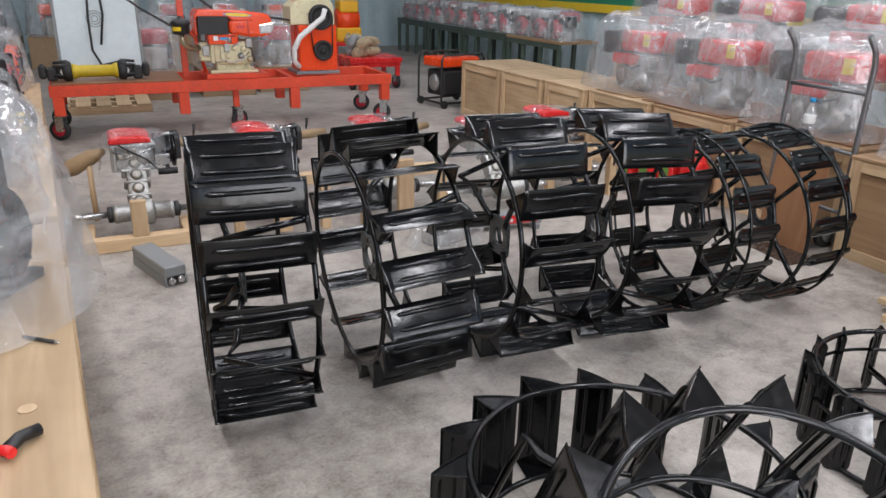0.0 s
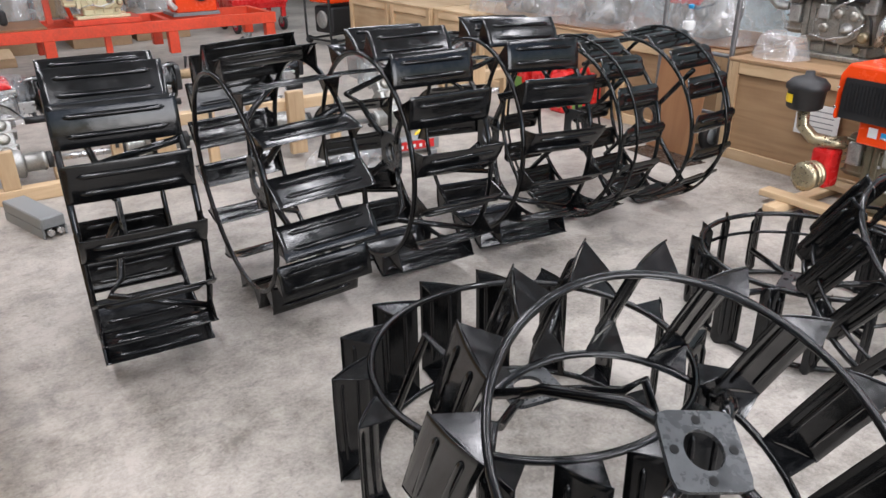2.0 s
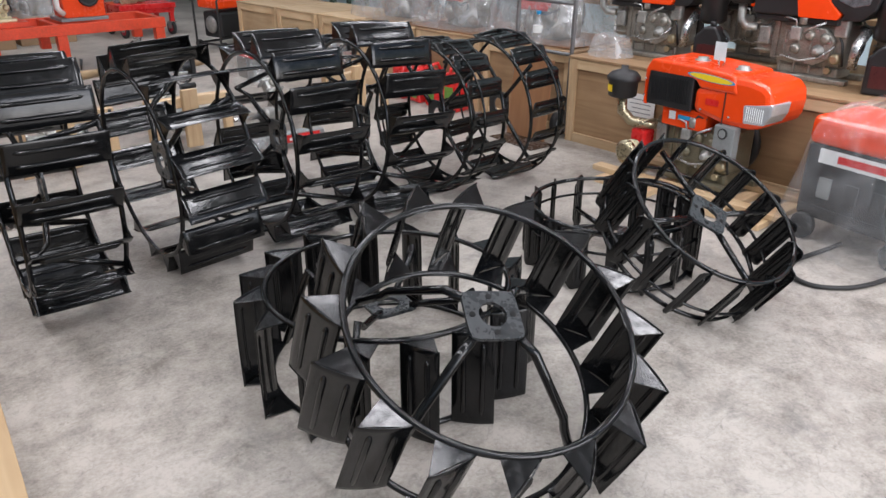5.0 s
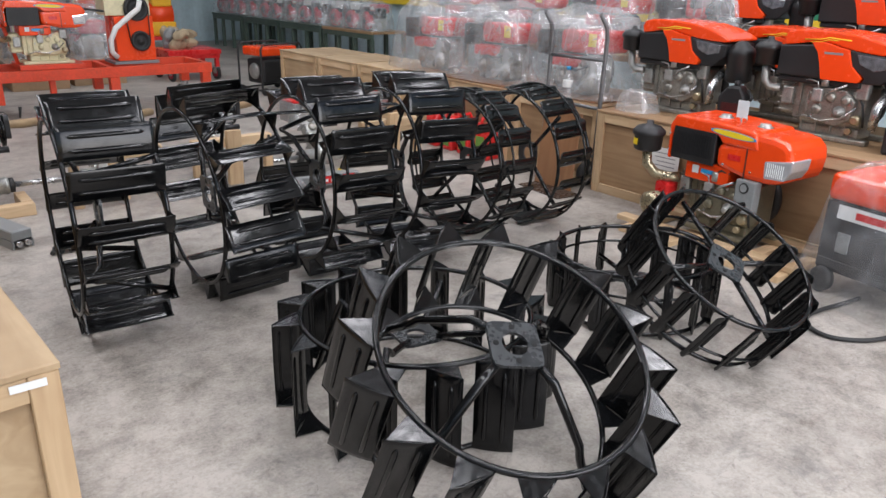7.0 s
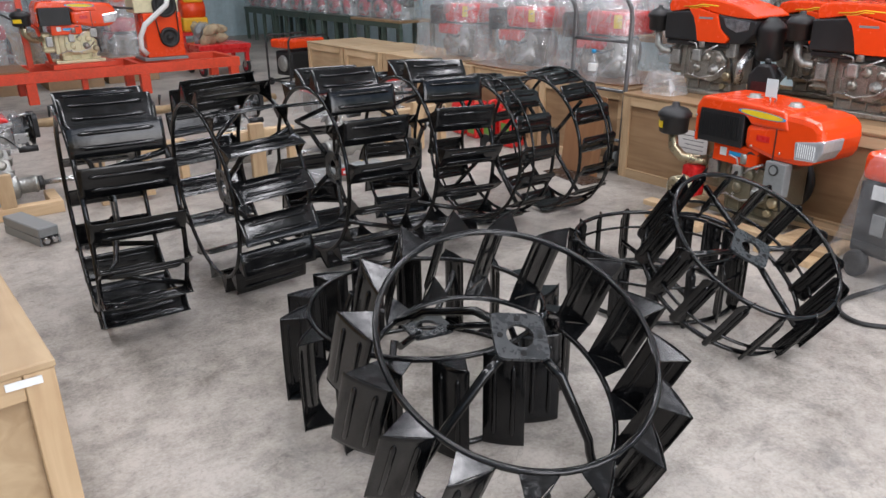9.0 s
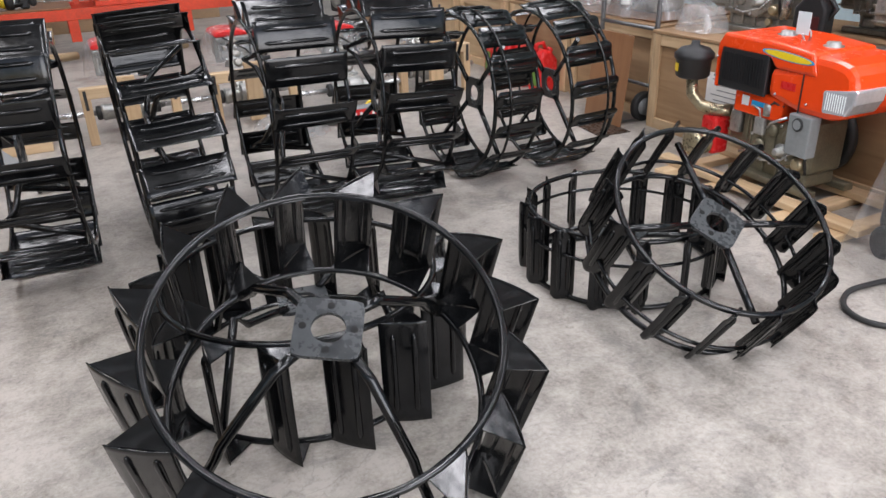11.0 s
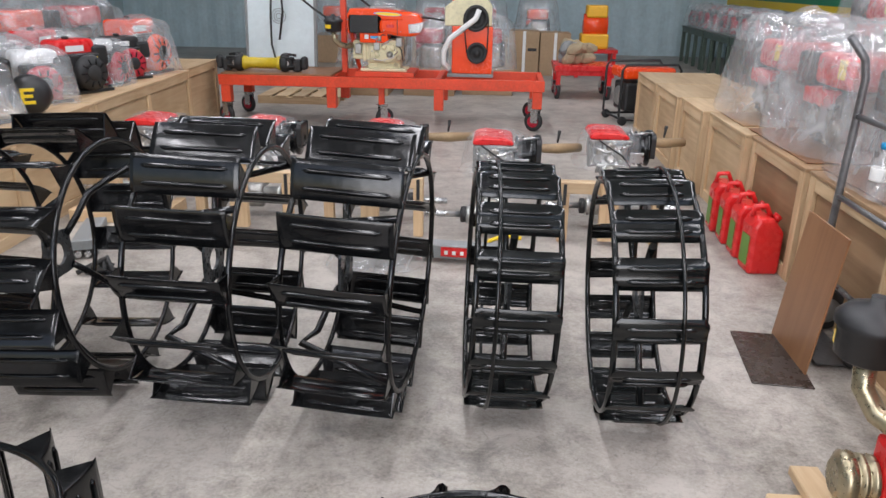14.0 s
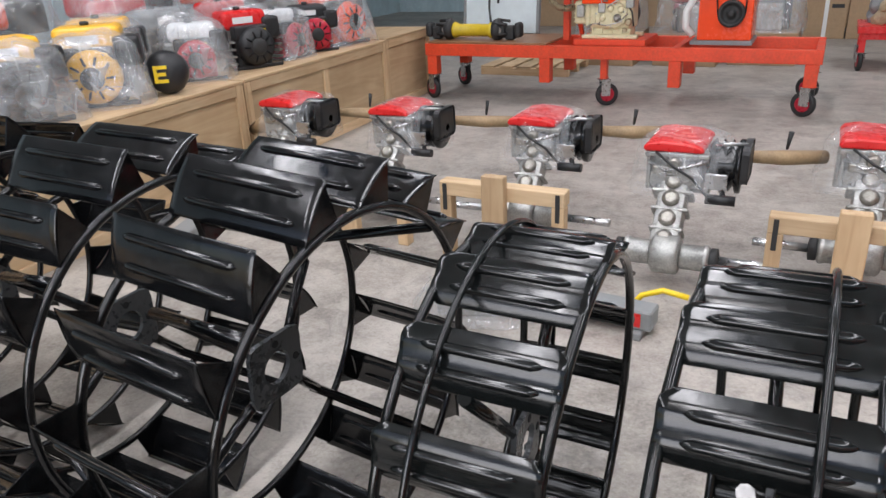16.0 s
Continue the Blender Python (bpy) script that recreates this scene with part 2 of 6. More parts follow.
TUBE = surface("scuffed_grey_tube", (0.16, 0.16, 0.165), 0.35, 0.6, vary=0.25, dirt=(0.3, 0.29, 0.27), dirt_amount=0.4)
WHITE = surface("white_paint", (0.78, 0.8, 0.8), 0.35, vary=0.05)
WHITE_HOSE = surface("white_hose", (0.7, 0.7, 0.68), 0.4, vary=0.1)
PAPER = surface("paper", (0.72, 0.72, 0.7), 0.7, vary=0.06)
PANEL = surface("pale_blue_sheet", (0.62, 0.7, 0.72), 0.35, vary=0.07, scale=2, dirt=(0.45, 0.48, 0.48), dirt_amount=0.4)
WALL = surface("pale_blue_wall", (0.5, 0.62, 0.66), 0.55, vary=0.1, scale=1.5, dirt=(0.35, 0.4, 0.4), dirt_amount=0.4)
CEIL = surface("ceiling_sheet", (0.4, 0.42, 0.43), 0.6, vary=0.1, scale=1)
BAND_Y = surface("yellow_band", (0.75, 0.52, 0.03), 0.5, vary=0.08)
BAND_G = surface("green_band", (0.02, 0.2, 0.1), 0.5, vary=0.08)
BENCH = surface("dark_green_steel", (0.06, 0.09, 0.07), 0.45, vary=0.2, dirt=(0.2, 0.19, 0.15), dirt_amount=0.4)
CARTON = surface("brown_carton", (0.36, 0.24, 0.14), 0.75, vary=0.12, scale=3)
SACK = surface("wrapped_sacking", (0.34, 0.27, 0.17), 0.8, vary=0.3, scale=12, bump=0.5)
HAND = surface("brown_paper_wrap", (0.32, 0.22, 0.12), 0.6, vary=0.2, scale=10, bump=0.5)
PLY = wood("pale_plywood", (0.60, 0.44, 0.265), (0.41, 0.275, 0.15), 0.55, 0.6)
PLY_DARK = wood("brown_plywood", (0.41, 0.265, 0.145), (0.24, 0.14, 0.07), 0.5, 0.6)
BATTEN = wood("pine_batten", (0.66, 0.485, 0.30), (0.49, 0.33, 0.18), 0.6, 1.0)
BATTEN_Z = wood("pine_upright", (0.65, 0.47, 0.28), (0.47, 0.31, 0.17), 0.6, 1.0, 2)
BATTEN_X = wood("pine_rail", (0.66, 0.485, 0.30), (0.49, 0.33, 0.18), 0.6, 1.0, 0)
BOARD = wood("reddish_hardboard", (0.30, 0.15, 0.07), (0.20, 0.09, 0.04), 0.4, 0.5, 2)
for m_ in (BLACK, BLACK_GREEN):
    m_.node_tree.nodes["Principled BSDF"].inputs["Specular IOR Level"].default_value = 0.42
FLOOR = concrete("worn_concrete")
FILM = film("clear_plastic_sheet", (0.82, 0.83, 0.84), 0.2)
FILM_CLEAR = film("clear_wrap", (0.8, 0.81, 0.83), 0.1)
FILM_THIN = film("thin_wrap", (0.85, 0.86, 0.87), 0.1)
LENS_GLASS = surface("lamp_lens", (0.75, 0.76, 0.78), 0.08, 0.6, vary=0.1, scale=40)
LENS_DARK = surface("smoked_lamp_lens", (0.2, 0.21, 0.23), 0.08, 0.5, vary=0.5, scale=30)
DECAL = surface("yellow_decal", (0.85, 0.6, 0.02), 0.35, vary=0.05)
CAST = surface("dull_grey_casting", (0.34, 0.325, 0.29), 0.38, 0.7, vary=0.3, scale=14, dirt=(0.06, 0.06, 0.05), dirt_amount=0.5, bump=0.4, bump_scale=110)
BLUE = surface("blue_plastic", (0.02, 0.3, 0.6), 0.3, vary=0.05)
# dark brown that stands in for the leaning board's reflection in the floor
BOARD_MIRROR = surface("dark_board_reflection", (0.035, 0.025, 0.02), 0.25, vary=0.3, scale=4)

# ---- mesh helpers ----


def box(bm, x0, x1, y0, y1, z0, z1, bevel=0.0, m=None, seg=1):
    g = bmesh.ops.create_cube(bm, size=1.0)
    vs = g["verts"]
    for v in vs:
        v.co = Vector((x0 + (v.co.x + 0.5) * (x1 - x0), y0 + (v.co.y + 0.5) * (y1 - y0), z0 + (v.co.z + 0.5) * (z1 - z0)))
    if m is not None:
        bmesh.ops.transform(bm, matrix=m, verts=vs)
    if bevel:
        es = {e for v in vs for e in v.link_edges}
        bmesh.ops.bevel(bm, geom=list(es), offset=bevel, segments=seg, affect="EDGES", profile=0.5)


def tube(bm, pts, r, seg=8, closed=False, caps=True):
    pts = [Vector(p) for p in pts]
    n = len(pts)
    rs = r if isinstance(r, (list, tuple)) else [r] * n
    rings, ref = [], None
    for i, p in enumerate(pts):
        a = pts[(i - 1) % n] if closed or i else p
        c = pts[(i + 1) % n] if closed or i < n - 1 else p
        d = (c - a).normalized()
        if ref is None:
            ref = d.orthogonal().normalized()
        ref = (ref - d * ref.dot(d))
        ref = ref.normalized() if ref.length > 1e-6 else d.orthogonal().normalized()
        o = d.cross(ref)
        rings.append([bm.verts.new(p + rs[i] * (math.cos(2 * math.pi * k / seg) * ref + math.sin(2 * math.pi * k / seg) * o)) for k in range(seg)])
    for i in range(n if closed else n - 1):
        A, B = rings[i], rings[(i + 1) % n]
        best = 0
        if closed and i == n - 1:
            best = min(range(seg), key=lambda s: (A[0].co - B[s].co).length)
        for k in range(seg):
            f = bm.faces.new((A[k], A[(k + 1) % seg], B[(k + 1 + best) % seg], B[(k + best) % seg]))
            f.smooth = True
    if caps and not closed:
        bm.faces.new(rings[0][::-1]); bm.faces.new(rings[-1])


def lathe(bm, prof, seg=20, m=None):
    """prof: (radius, height) pairs turned about z."""
    vs, rows = [], []
    for r, h in prof:
        row = [bm.verts.new((max(r, 1e-4) * math.cos(2 * math.pi * k / seg), max(r, 1e-4) * math.sin(2 * math.pi * k / seg), h)) for k in range(seg)]
        rows.append(row); vs += row
    for a, b in zip(rows, rows[1:]):
        for k in range(seg):
            f = bm.faces.new((a[k], a[(k + 1) % seg], b[(k + 1) % seg], b[k])); f.smooth = True
    bm.faces.new(rows[0][::-1]); bm.faces.new(rows[-1])
    if m is not None:
        bmesh.ops.transform(bm, matrix=m, verts=vs)


def prism(bm, poly, z0, z1, m=None):
    lo = [bm.verts.new((x, y, z0)) for x, y in poly]
    hi = [bm.verts.new((x, y, z1)) for x, y in poly]
    n = len(poly)
    bm.faces.new(lo[::-1]); bm.faces.new(hi)
    for i in range(n):
        bm.faces.new((lo[i], lo[(i + 1) % n], hi[(i + 1) % n], hi[i]))
    if m is not None:
        bmesh.ops.transform(bm, matrix=m, verts=lo + hi)


def mesh_of(name, bm, material):
    bmesh.ops.recalc_face_normals(bm, faces=bm.faces[:])
    me = bpy.data.meshes.new(name)
    bm.to_mesh(me); bm.free()
    me.materials.append(material)
    return me


def part(name, bm, material, parent, label="", m=None):
    ob = new(name, mesh_of(name, bm, material) if isinstance(bm, bmesh.types.BMesh) else bm)
    ob.parent = parent
    if m is not None:
        ob.matrix_basis = m
    return tagged(ob, label)


def thing(name, m, label, category, group=""):
    ob = new(name)
    ob.empty_display_size = 0.1
    ob.matrix_basis = m
    return tagged(ob, label, category, group)


def setting(name, bm, material, label):
    return tagged(new(name, mesh_of(name, bm, material)), label, name.split("_")[0], kind="structure")


def B():
    return bmesh.new()


# ---- the hall ----
bm = B(); box(bm, -7.0, 7.5, -4.5, 17.0, -0.12, 0.0); FLOOR_OB = setting("floor", bm, FLOOR, "worn grey concrete workshop floor with scuffs")


def corrugated(name, x0, y0, x1, y1, h, label):
    """A sheet wall with shallow ribs, between two floor points."""
    bm = B()
    d = Vector((x1 - x0, y1 - y0, 0)); L_ = d.length; d.normalize(); nrm = Vector((-d.y, d.x, 0))
    n = int(L_ / 0.1)
    prev = None
    for k in range(n + 1):
        off = 0.018 if (k // 2) % 2 else 0.0
        p = Vector((x0, y0, 0)) + d * (L_ * k / n) + nrm * off
        q = Vector((x0, y0, 0)) + d * (L_ * k / n) - nrm * 0.08
        row = [bm.verts.new(p), bm.verts.new(p + Vector((0, 0, h))), bm.verts.new(q), bm.verts.new(q + Vector((0, 0, h)))]
        if prev:
            bm.faces.new((prev[0], row[0], row[1], prev[1])); bm.faces.new((prev[3], row[3], row[2], prev[2])); bm.faces.new((prev[1], row[1], row[3], prev[3]))
        prev = row
    return setting(name, bm, WALL, label)


corrugated("wall_east", 7.3, -4.5, 7.3, 16.9, 4.6, "pale blue ribbed sheet wall")
corrugated("wall_north", 7.3, 16.9, -6.0, 16.9, 4.6, "pale blue ribbed sheet wall at the far end")
corrugated("wall_west", -6.0, 16.9, -6.0, -4.5, 4.6, "pale blue ribbed sheet wall")
bm = B()
XS, YS = (-6.0, -1.4, -0.4, 1.5, 2.5, 4.4, 5.4, 7.4), (-4.5, -3.4, 0.2, 0.8, 5.6, 6.8, 11.6, 17.0)
for a, (y0, y1) in enumerate(zip(YS, YS[1:])):
    for b, (x0, x1) in enumerate(zip(XS, XS[1:])):
        if not (a % 2 and b % 2):
            box(bm, x0, x1, y0, y1, 4.6, 4.66)
setting("ceiling", bm, CEIL, "grey sheet roof with long skylight openings")
for nm, mat_, z0, z1 in (("trim_yellow", BAND_Y, 1.09, 1.22), ("trim_green", BAND_G, 1.22, 1.5)):
    bm = B(); box(bm, 7.22, 7.272, -4.4, 16.8, z0, z1); setting(nm, bm, mat_, "painted band along the wall")

# ---- cage wheels ----


def ring_pts(r, z, n=64):
    return [(r * math.cos(2 * math.pi * k / n), r * math.sin(2 * math.pi * k / n), z) for k in range(n)]


def lug_plate(R, tip, w, base, lean, flat=False, over=0.004, rise=0.046):
    """The sheet of a lug at angle 0, running along z from -w to 0: from its foot on the rim to its tip, slightly bowed, with rolled edges."""
    bm = B()
    z0, z1 = -w - over, over
    if flat:
        a, c = Vector((tip - rise, base, 0)), Vector((tip - 0.002, -base, 0))
    else:
        a, c = Vector((R + 0.004, base, 0)), Vector((tip, -lean, 0))
    nrm = Vector(((c - a).y, -(c - a).x, 0)).normalized()
    if nrm.x < 0:
        nrm = -nrm
    us = (0.0, 0.12, 0.24, 0.38, 0.5, 0.62, 0.76, 0.88, 1.0)
    vs_ = (0.0, 0.05, 0.2, 0.5, 0.8, 0.95, 1.0)
    top, low = [], []
    for u in us:
        if flat:
            # a pressed channel: shoulders raised above both long edges
            h = 0.013 * min(1.0, min(u, 1 - u) / 0.2) - 0.004 * math.exp(-((u - 0.5) / 0.1) ** 2)
        else:
            h = 0.006 * (1 - (2 * u - 1) ** 2)
        cut = 0.018 * max(0.0, 1 - min(u, 1 - u) / 0.13) if flat else 0.0
        ra, rb = [], []
        for v in vs_:
            z = z0 + cut + (z1 - z0 - 2 * cut) * v
            p = a + (c - a) * u + nrm * (h + 0.003 * (1 - (2 * v - 1) ** 2)) + Vector((0, 0, z))
            ra.append(bm.verts.new(p)); rb.append(bm.verts.new(p - nrm * 0.004))
        top.append(ra); low.append(rb)
    n, m = len(us), len(vs_)
    for p in range(n - 1):
        for q in range(m - 1):
            bm.faces.new((top[p][q], top[p][q + 1], top[p + 1][q + 1], top[p + 1][q])).smooth = True
            bm.faces.new((low[p][q], low[p + 1][q], low[p + 1][q + 1], low[p][q + 1])).smooth = True
    loop = [(p, 0) for p in range(n)] + [(n - 1, q) for q in range(1, m)] + [(p, m - 1) for p in range(n - 2, -1, -1)] + [(0, q) for q in range(m - 2, 0, -1)]
    edge = []
    for p, q in loop:
        o = (c - a).normalized() * (0.0022 * (1 if p == n - 1 else -1 if p == 0 else 0)) + Vector((0, 0, 0.0022 * (1 if q == m - 1 else -1 if q == 0 else 0)))
        edge.append(bm.verts.new((top[p][q].co + low[p][q].co) / 2 + o))
    for k in range(len(loop)):
        (p, q), (r, t), e, f = loop[k], loop[(k + 1) % len(loop)], edge[k], edge[(k + 1) % len(loop)]
        bm.faces.new((top[p][q], e, f, top[r][t])).smooth = True
        bm.faces.new((e, low[p][q], low[r][t], f)).smooth = True
    return bm


def rib_mesh(R, tip, w, base, lean, flat, f, over, rise):
    """One pressed rib: a rounded bead along the sheet with tapered ends, proud on both sides."""
    bm = B()
    if flat:
        a, c = Vector((tip - rise, base, 0)), Vector((tip - 0.002, -base, 0))
    else:
        a, c = Vector((R + 0.004, base, 0)), Vector((tip, -lean, 0))
    n = Vector(((c - a).y, -(c - a).x, 0)).normalized()
    n = -n if n.x < 0 else n
    p = a + (c - a) * f + n * (0.0145 if flat else 0.0062)
    za, zb = -w - over + 0.035, over - 0.035
    tube(bm, [p + Vector((0, 0, z)) for z in (za, za + 0.008, za + 0.02, zb - 0.02, zb - 0.008, zb)], [0.001, 0.006, 0.0092, 0.0092, 0.006, 0.001], 10)
    return bm


def gusset(R, tip, base, lean, z):
    bm = B()
    prism(bm, [(R - 0.016, base), (R + 0.004, base), (tip - 0.002, -lean), (R + 0.006, -lean - 0.01), (R - 0.016, -lean - 0.01)], z, z + 0.005)
    bmesh.ops.bevel(bm, geom=bm.edges[:], offset=0.0018, segments=1, affect="EDGES")
    return bm


def hub_mesh(side, hole, z, thick=0.012):
    """Square plate with a round hole and four bolt holes, corners cut round."""
    bm = B()
    n = 32
    h = side / 2

    def edge(a):
        c, s = math.cos(a), math.sin(a)
        p = 9
        k = (abs(c) ** p + abs(s) ** p) ** (-1 / p)
        return h * k * c, h * k * s
    rows = []
    for zz in (z - thick / 2, z + thick / 2):
        rows.append(([bm.verts.new((*edge(2 * math.pi * k / n), zz)) for k in range(n)], [bm.verts.new((hole * math.cos(2 * math.pi * k / n), hole * math.sin(2 * math.pi * k / n), zz)) for k in range(n)]))
    (a0, b0), (a1, b1) = rows
    for k in range(n):
        j = (k + 1) % n
        bm.faces.new((a1[k], a1[j], b1[j], b1[k])); bm.faces.new((a0[k], b0[k], b0[j], a0[j]))
        bm.faces.new((a0[k], a0[j], a1[j], a1[k])); bm.faces.new((b0[k], b1[k], b1[j], b0[j]))
    return bm


def cage_wheel(name, m, R, tip, w, n, base, label, mat, spoke="dish", phase=0.0, hub_z=0.0, hoop=0.0, group="cage wheels", lean=0.04, flat=False, over=0.004, hub_mat=None, tube_r=0.0105, bars=0, hub_turn=0.0, spoke_drop=-0.02, rise=0.046):
    wh = thing(name, m, label, "cage wheel", group)
    for z in (0.0, -w):
        bm = B(); tube(bm, ring_pts(R - 0.004, z), tube_r, 8, closed=True)
        part("rim_ring", bm, mat, wh)
    if hoop:
        bm = B(); tube(bm, ring_pts(tip + 0.007 if rise < 0.05 else R + 0.014, -hoop), 0.007, 8, closed=True)
        part("outer_hoop", bm, mat, wh)
    me = mesh_of("lug", lug_plate(R, tip, w, base, lean, flat, over, rise), mat)
    ends = [] if flat else [mesh_of("gusset", gusset(R, tip, base, lean, z), mat) for z in (-w - 0.001, -0.003)]
    ribs = [mesh_of("rib", rib_mesh(R, tip, w, base, lean, flat, f, over, rise), mat) for f in ((0.27, 0.72) if not flat else (0.3, 0.7))]
    for k in range(n):
        lug = part("lug", me, mat, wh, m=pose(0, 0, 0, 0, 0, phase + 360 * k / n + (k * 7919 % 5 - 2) * 0.3))
        for g in ends:
            part("gusset", g, mat, lug)
        for r_ in ribs:
            part("rib", r_, mat, lug)
    hub = part("hub_plate", hub_mesh(0.165, 0.042, hub_z), hub_mat or PLATE, wh, "flat grey-black hub plate with bolt holes", m=pose(0, 0, 0, 0, 0, hub_turn))
    for k in range(4):
        bm = B(); lathe(bm, [(0.0095, -0.002), (0.0095, 0.0015)], 12, pose(0.062 * math.cos(k * math.pi / 2), 0.062 * math.sin(k * math.pi / 2), hub_z + 0.006))
        part("bolt_hole", bm, HOLE, hub)
    for k in range(4):
        a = radians(hub_turn + 45 + 90 * k)
        c, s = math.cos(a), math.sin(a)
        pr = [(0.085, hub_z - 0.008), (0.16, hub_z - 0.03)]
        if spoke == "dish":
            pr += [(0.29, -w * 0.46), (0.325, -w * 0.56), (0.345, -w * 0.68), (R - 0.012, -w * 0.985)]
        elif spoke == "bend":
            pr += [(0.26, hub_z - 0.05), (0.31, hub_z - 0.10), (R - 0.01, -w + 0.005 if hub_z > -w / 2 else -0.005)]
        else:
            pr = [(0.085, hub_z - 0.008), (R - 0.012, hub_z + spoke_drop)]
        bm = B(); tube(bm, [(r * c, r * s, z) for r, z in pr], 0.0145 if spoke == "dish" else 0.013, 8)
        part("spoke", bm, mat, wh)
    for k in range(bars):
        a = 2 * math.pi * (k + 0.5) / bars
        bm = B(); tube(bm, [((R - 0.01) * math.cos(a), (R - 0.01) * math.sin(a), 0), ((R - 0.01) * math.cos(a), (R - 0.01) * math.sin(a), -w)], 0.008, 6)
        part("cross_bar", bm, mat, wh)
    return wh


def upright(x, y, z, yaw=0.0, tip_over=0.0, w=0.35, flip=False):
    """Pose of a wheel that stands on its lugs with its axis along x; x is its middle. tip_over: degrees by which its top leans to +x."""
    m = pose(x, y, z, 0, tip_over, yaw)
    return m @ pose(-w / 2, 0, 0, 0, -90, 0) if flip else m @ pose(w / 2, 0, 0, 0, 90, 0)


def lying(c, tilt, az):
    return Matrix.Translation(c) @ pose(0, 0, 0, 0, 0, az) @ pose(0, 0, 0, 0, tilt, 0)


BIG = dict(R=0.43, tip=0.522, w=0.35, n=16, base=0.05)
STAND = "glossy black steel cage wheel standing on its lugs"
cage_wheel("cage_wheel", upright(0.30, 2.56, 0.523, -4), label="glossy black steel cage wheel standing at the row's end", mat=BLACK, hub_z=-0.2, spoke="bend", phase=15.6, **BIG)
cage_wheel("cage_wheel", upright(0.868, 2.60, 0.523, 0, -2.5, flip=True), label="glossy black cage wheel standing with lugs turned the other way", mat=BLACK, hub_z=-0.1, spoke="bend", phase=11.5, **BIG)
cage_wheel("cage_wheel", upright(1.437, 2.60, 0.523, -1, 1), label=STAND + " between two others", mat=BLACK, hub_z=-0.22, spoke="bend", phase=12, **BIG)
cage_wheel("cage_wheel", upright(1.97, 2.58, 0.523, -4, 2.5), label="glossy black steel cage wheel standing beside the slimmer wheels", mat=BLACK, hub_z=-0.25, spoke="bend", phase=12.3, **BIG)
SLIM = dict(R=0.42, tip=0.448, w=0.268, n=16, base=0.046, flat=True, over=0.006, spoke="straight")
SLIM_L = "slim black-green cage wheel with flat ribbed lugs and outer hoop"
cage_wheel("slim_cage_wheel", upright(2.49, 2.64, 0.455, 3, 2, 0.268), label=SLIM_L, mat=BLACK_GREEN, hub_z=-0.13, hoop=0.2, phase=15.5, **SLIM)
cage_wheel("slim_cage_wheel", upright(2.958, 2.59, 0.455, -1, -2, 0.268), label="slim black-green cage wheel with outer hoop, last in line", mat=BLACK_GREEN, hub_z=-0.13, hoop=0.07, phase=14, **SLIM)
FLATW = dict(R=0.43, tip=0.522, w=0.345, n=16, base=0.05)
cage_wheel("cage_wheel", lying((0.948, 0.594, 0.502), 27.8, -99.3), label="black steel cage wheel with wedge lugs leaning on another wheel", mat=BLACK, phase=1.7, hub_turn=-18, **{**FLATW, "tip": 0.535, "base": 0.055, "lean": 0.043})
cage_wheel("cage_wheel", lying((1.055, 1.24, 0.006), 180, 0), label="black steel cage wheel with wedge lugs lying flat on the floor", mat=BLACK, phase=2.4, hub_turn=10, hub_z=-0.23, spoke="bend", **{**FLATW, "R": 0.44, "w": 0.335, "tip": 0.54, "base": 0.055, "lean": 0.043})
LOW = dict(R=0.387, tip=0.424, w=0.27, n=16, base=0.03, rise=0.066, flat=True, over=0.01, spoke="straight")
cage_wheel("slim_cage_wheel", lying((2.395, 0.738, 0.428), 33.3, -92.6), label="slim black steel cage wheel leaning on a flat one", mat=BLACK, hub_turn=33, hub_z=-0.05, hoop=0.2, phase=15, **LOW)
cage_wheel("slim_cage_wheel", lying((2.42, 1.27, 0.285), 0, 0), label="slim black steel cage wheel lying flat on the floor", mat=BLACK, hub_turn=20, hub_z=-0.14, hoop=0.09, phase=16.5, **LOW)

# ---- crates ----


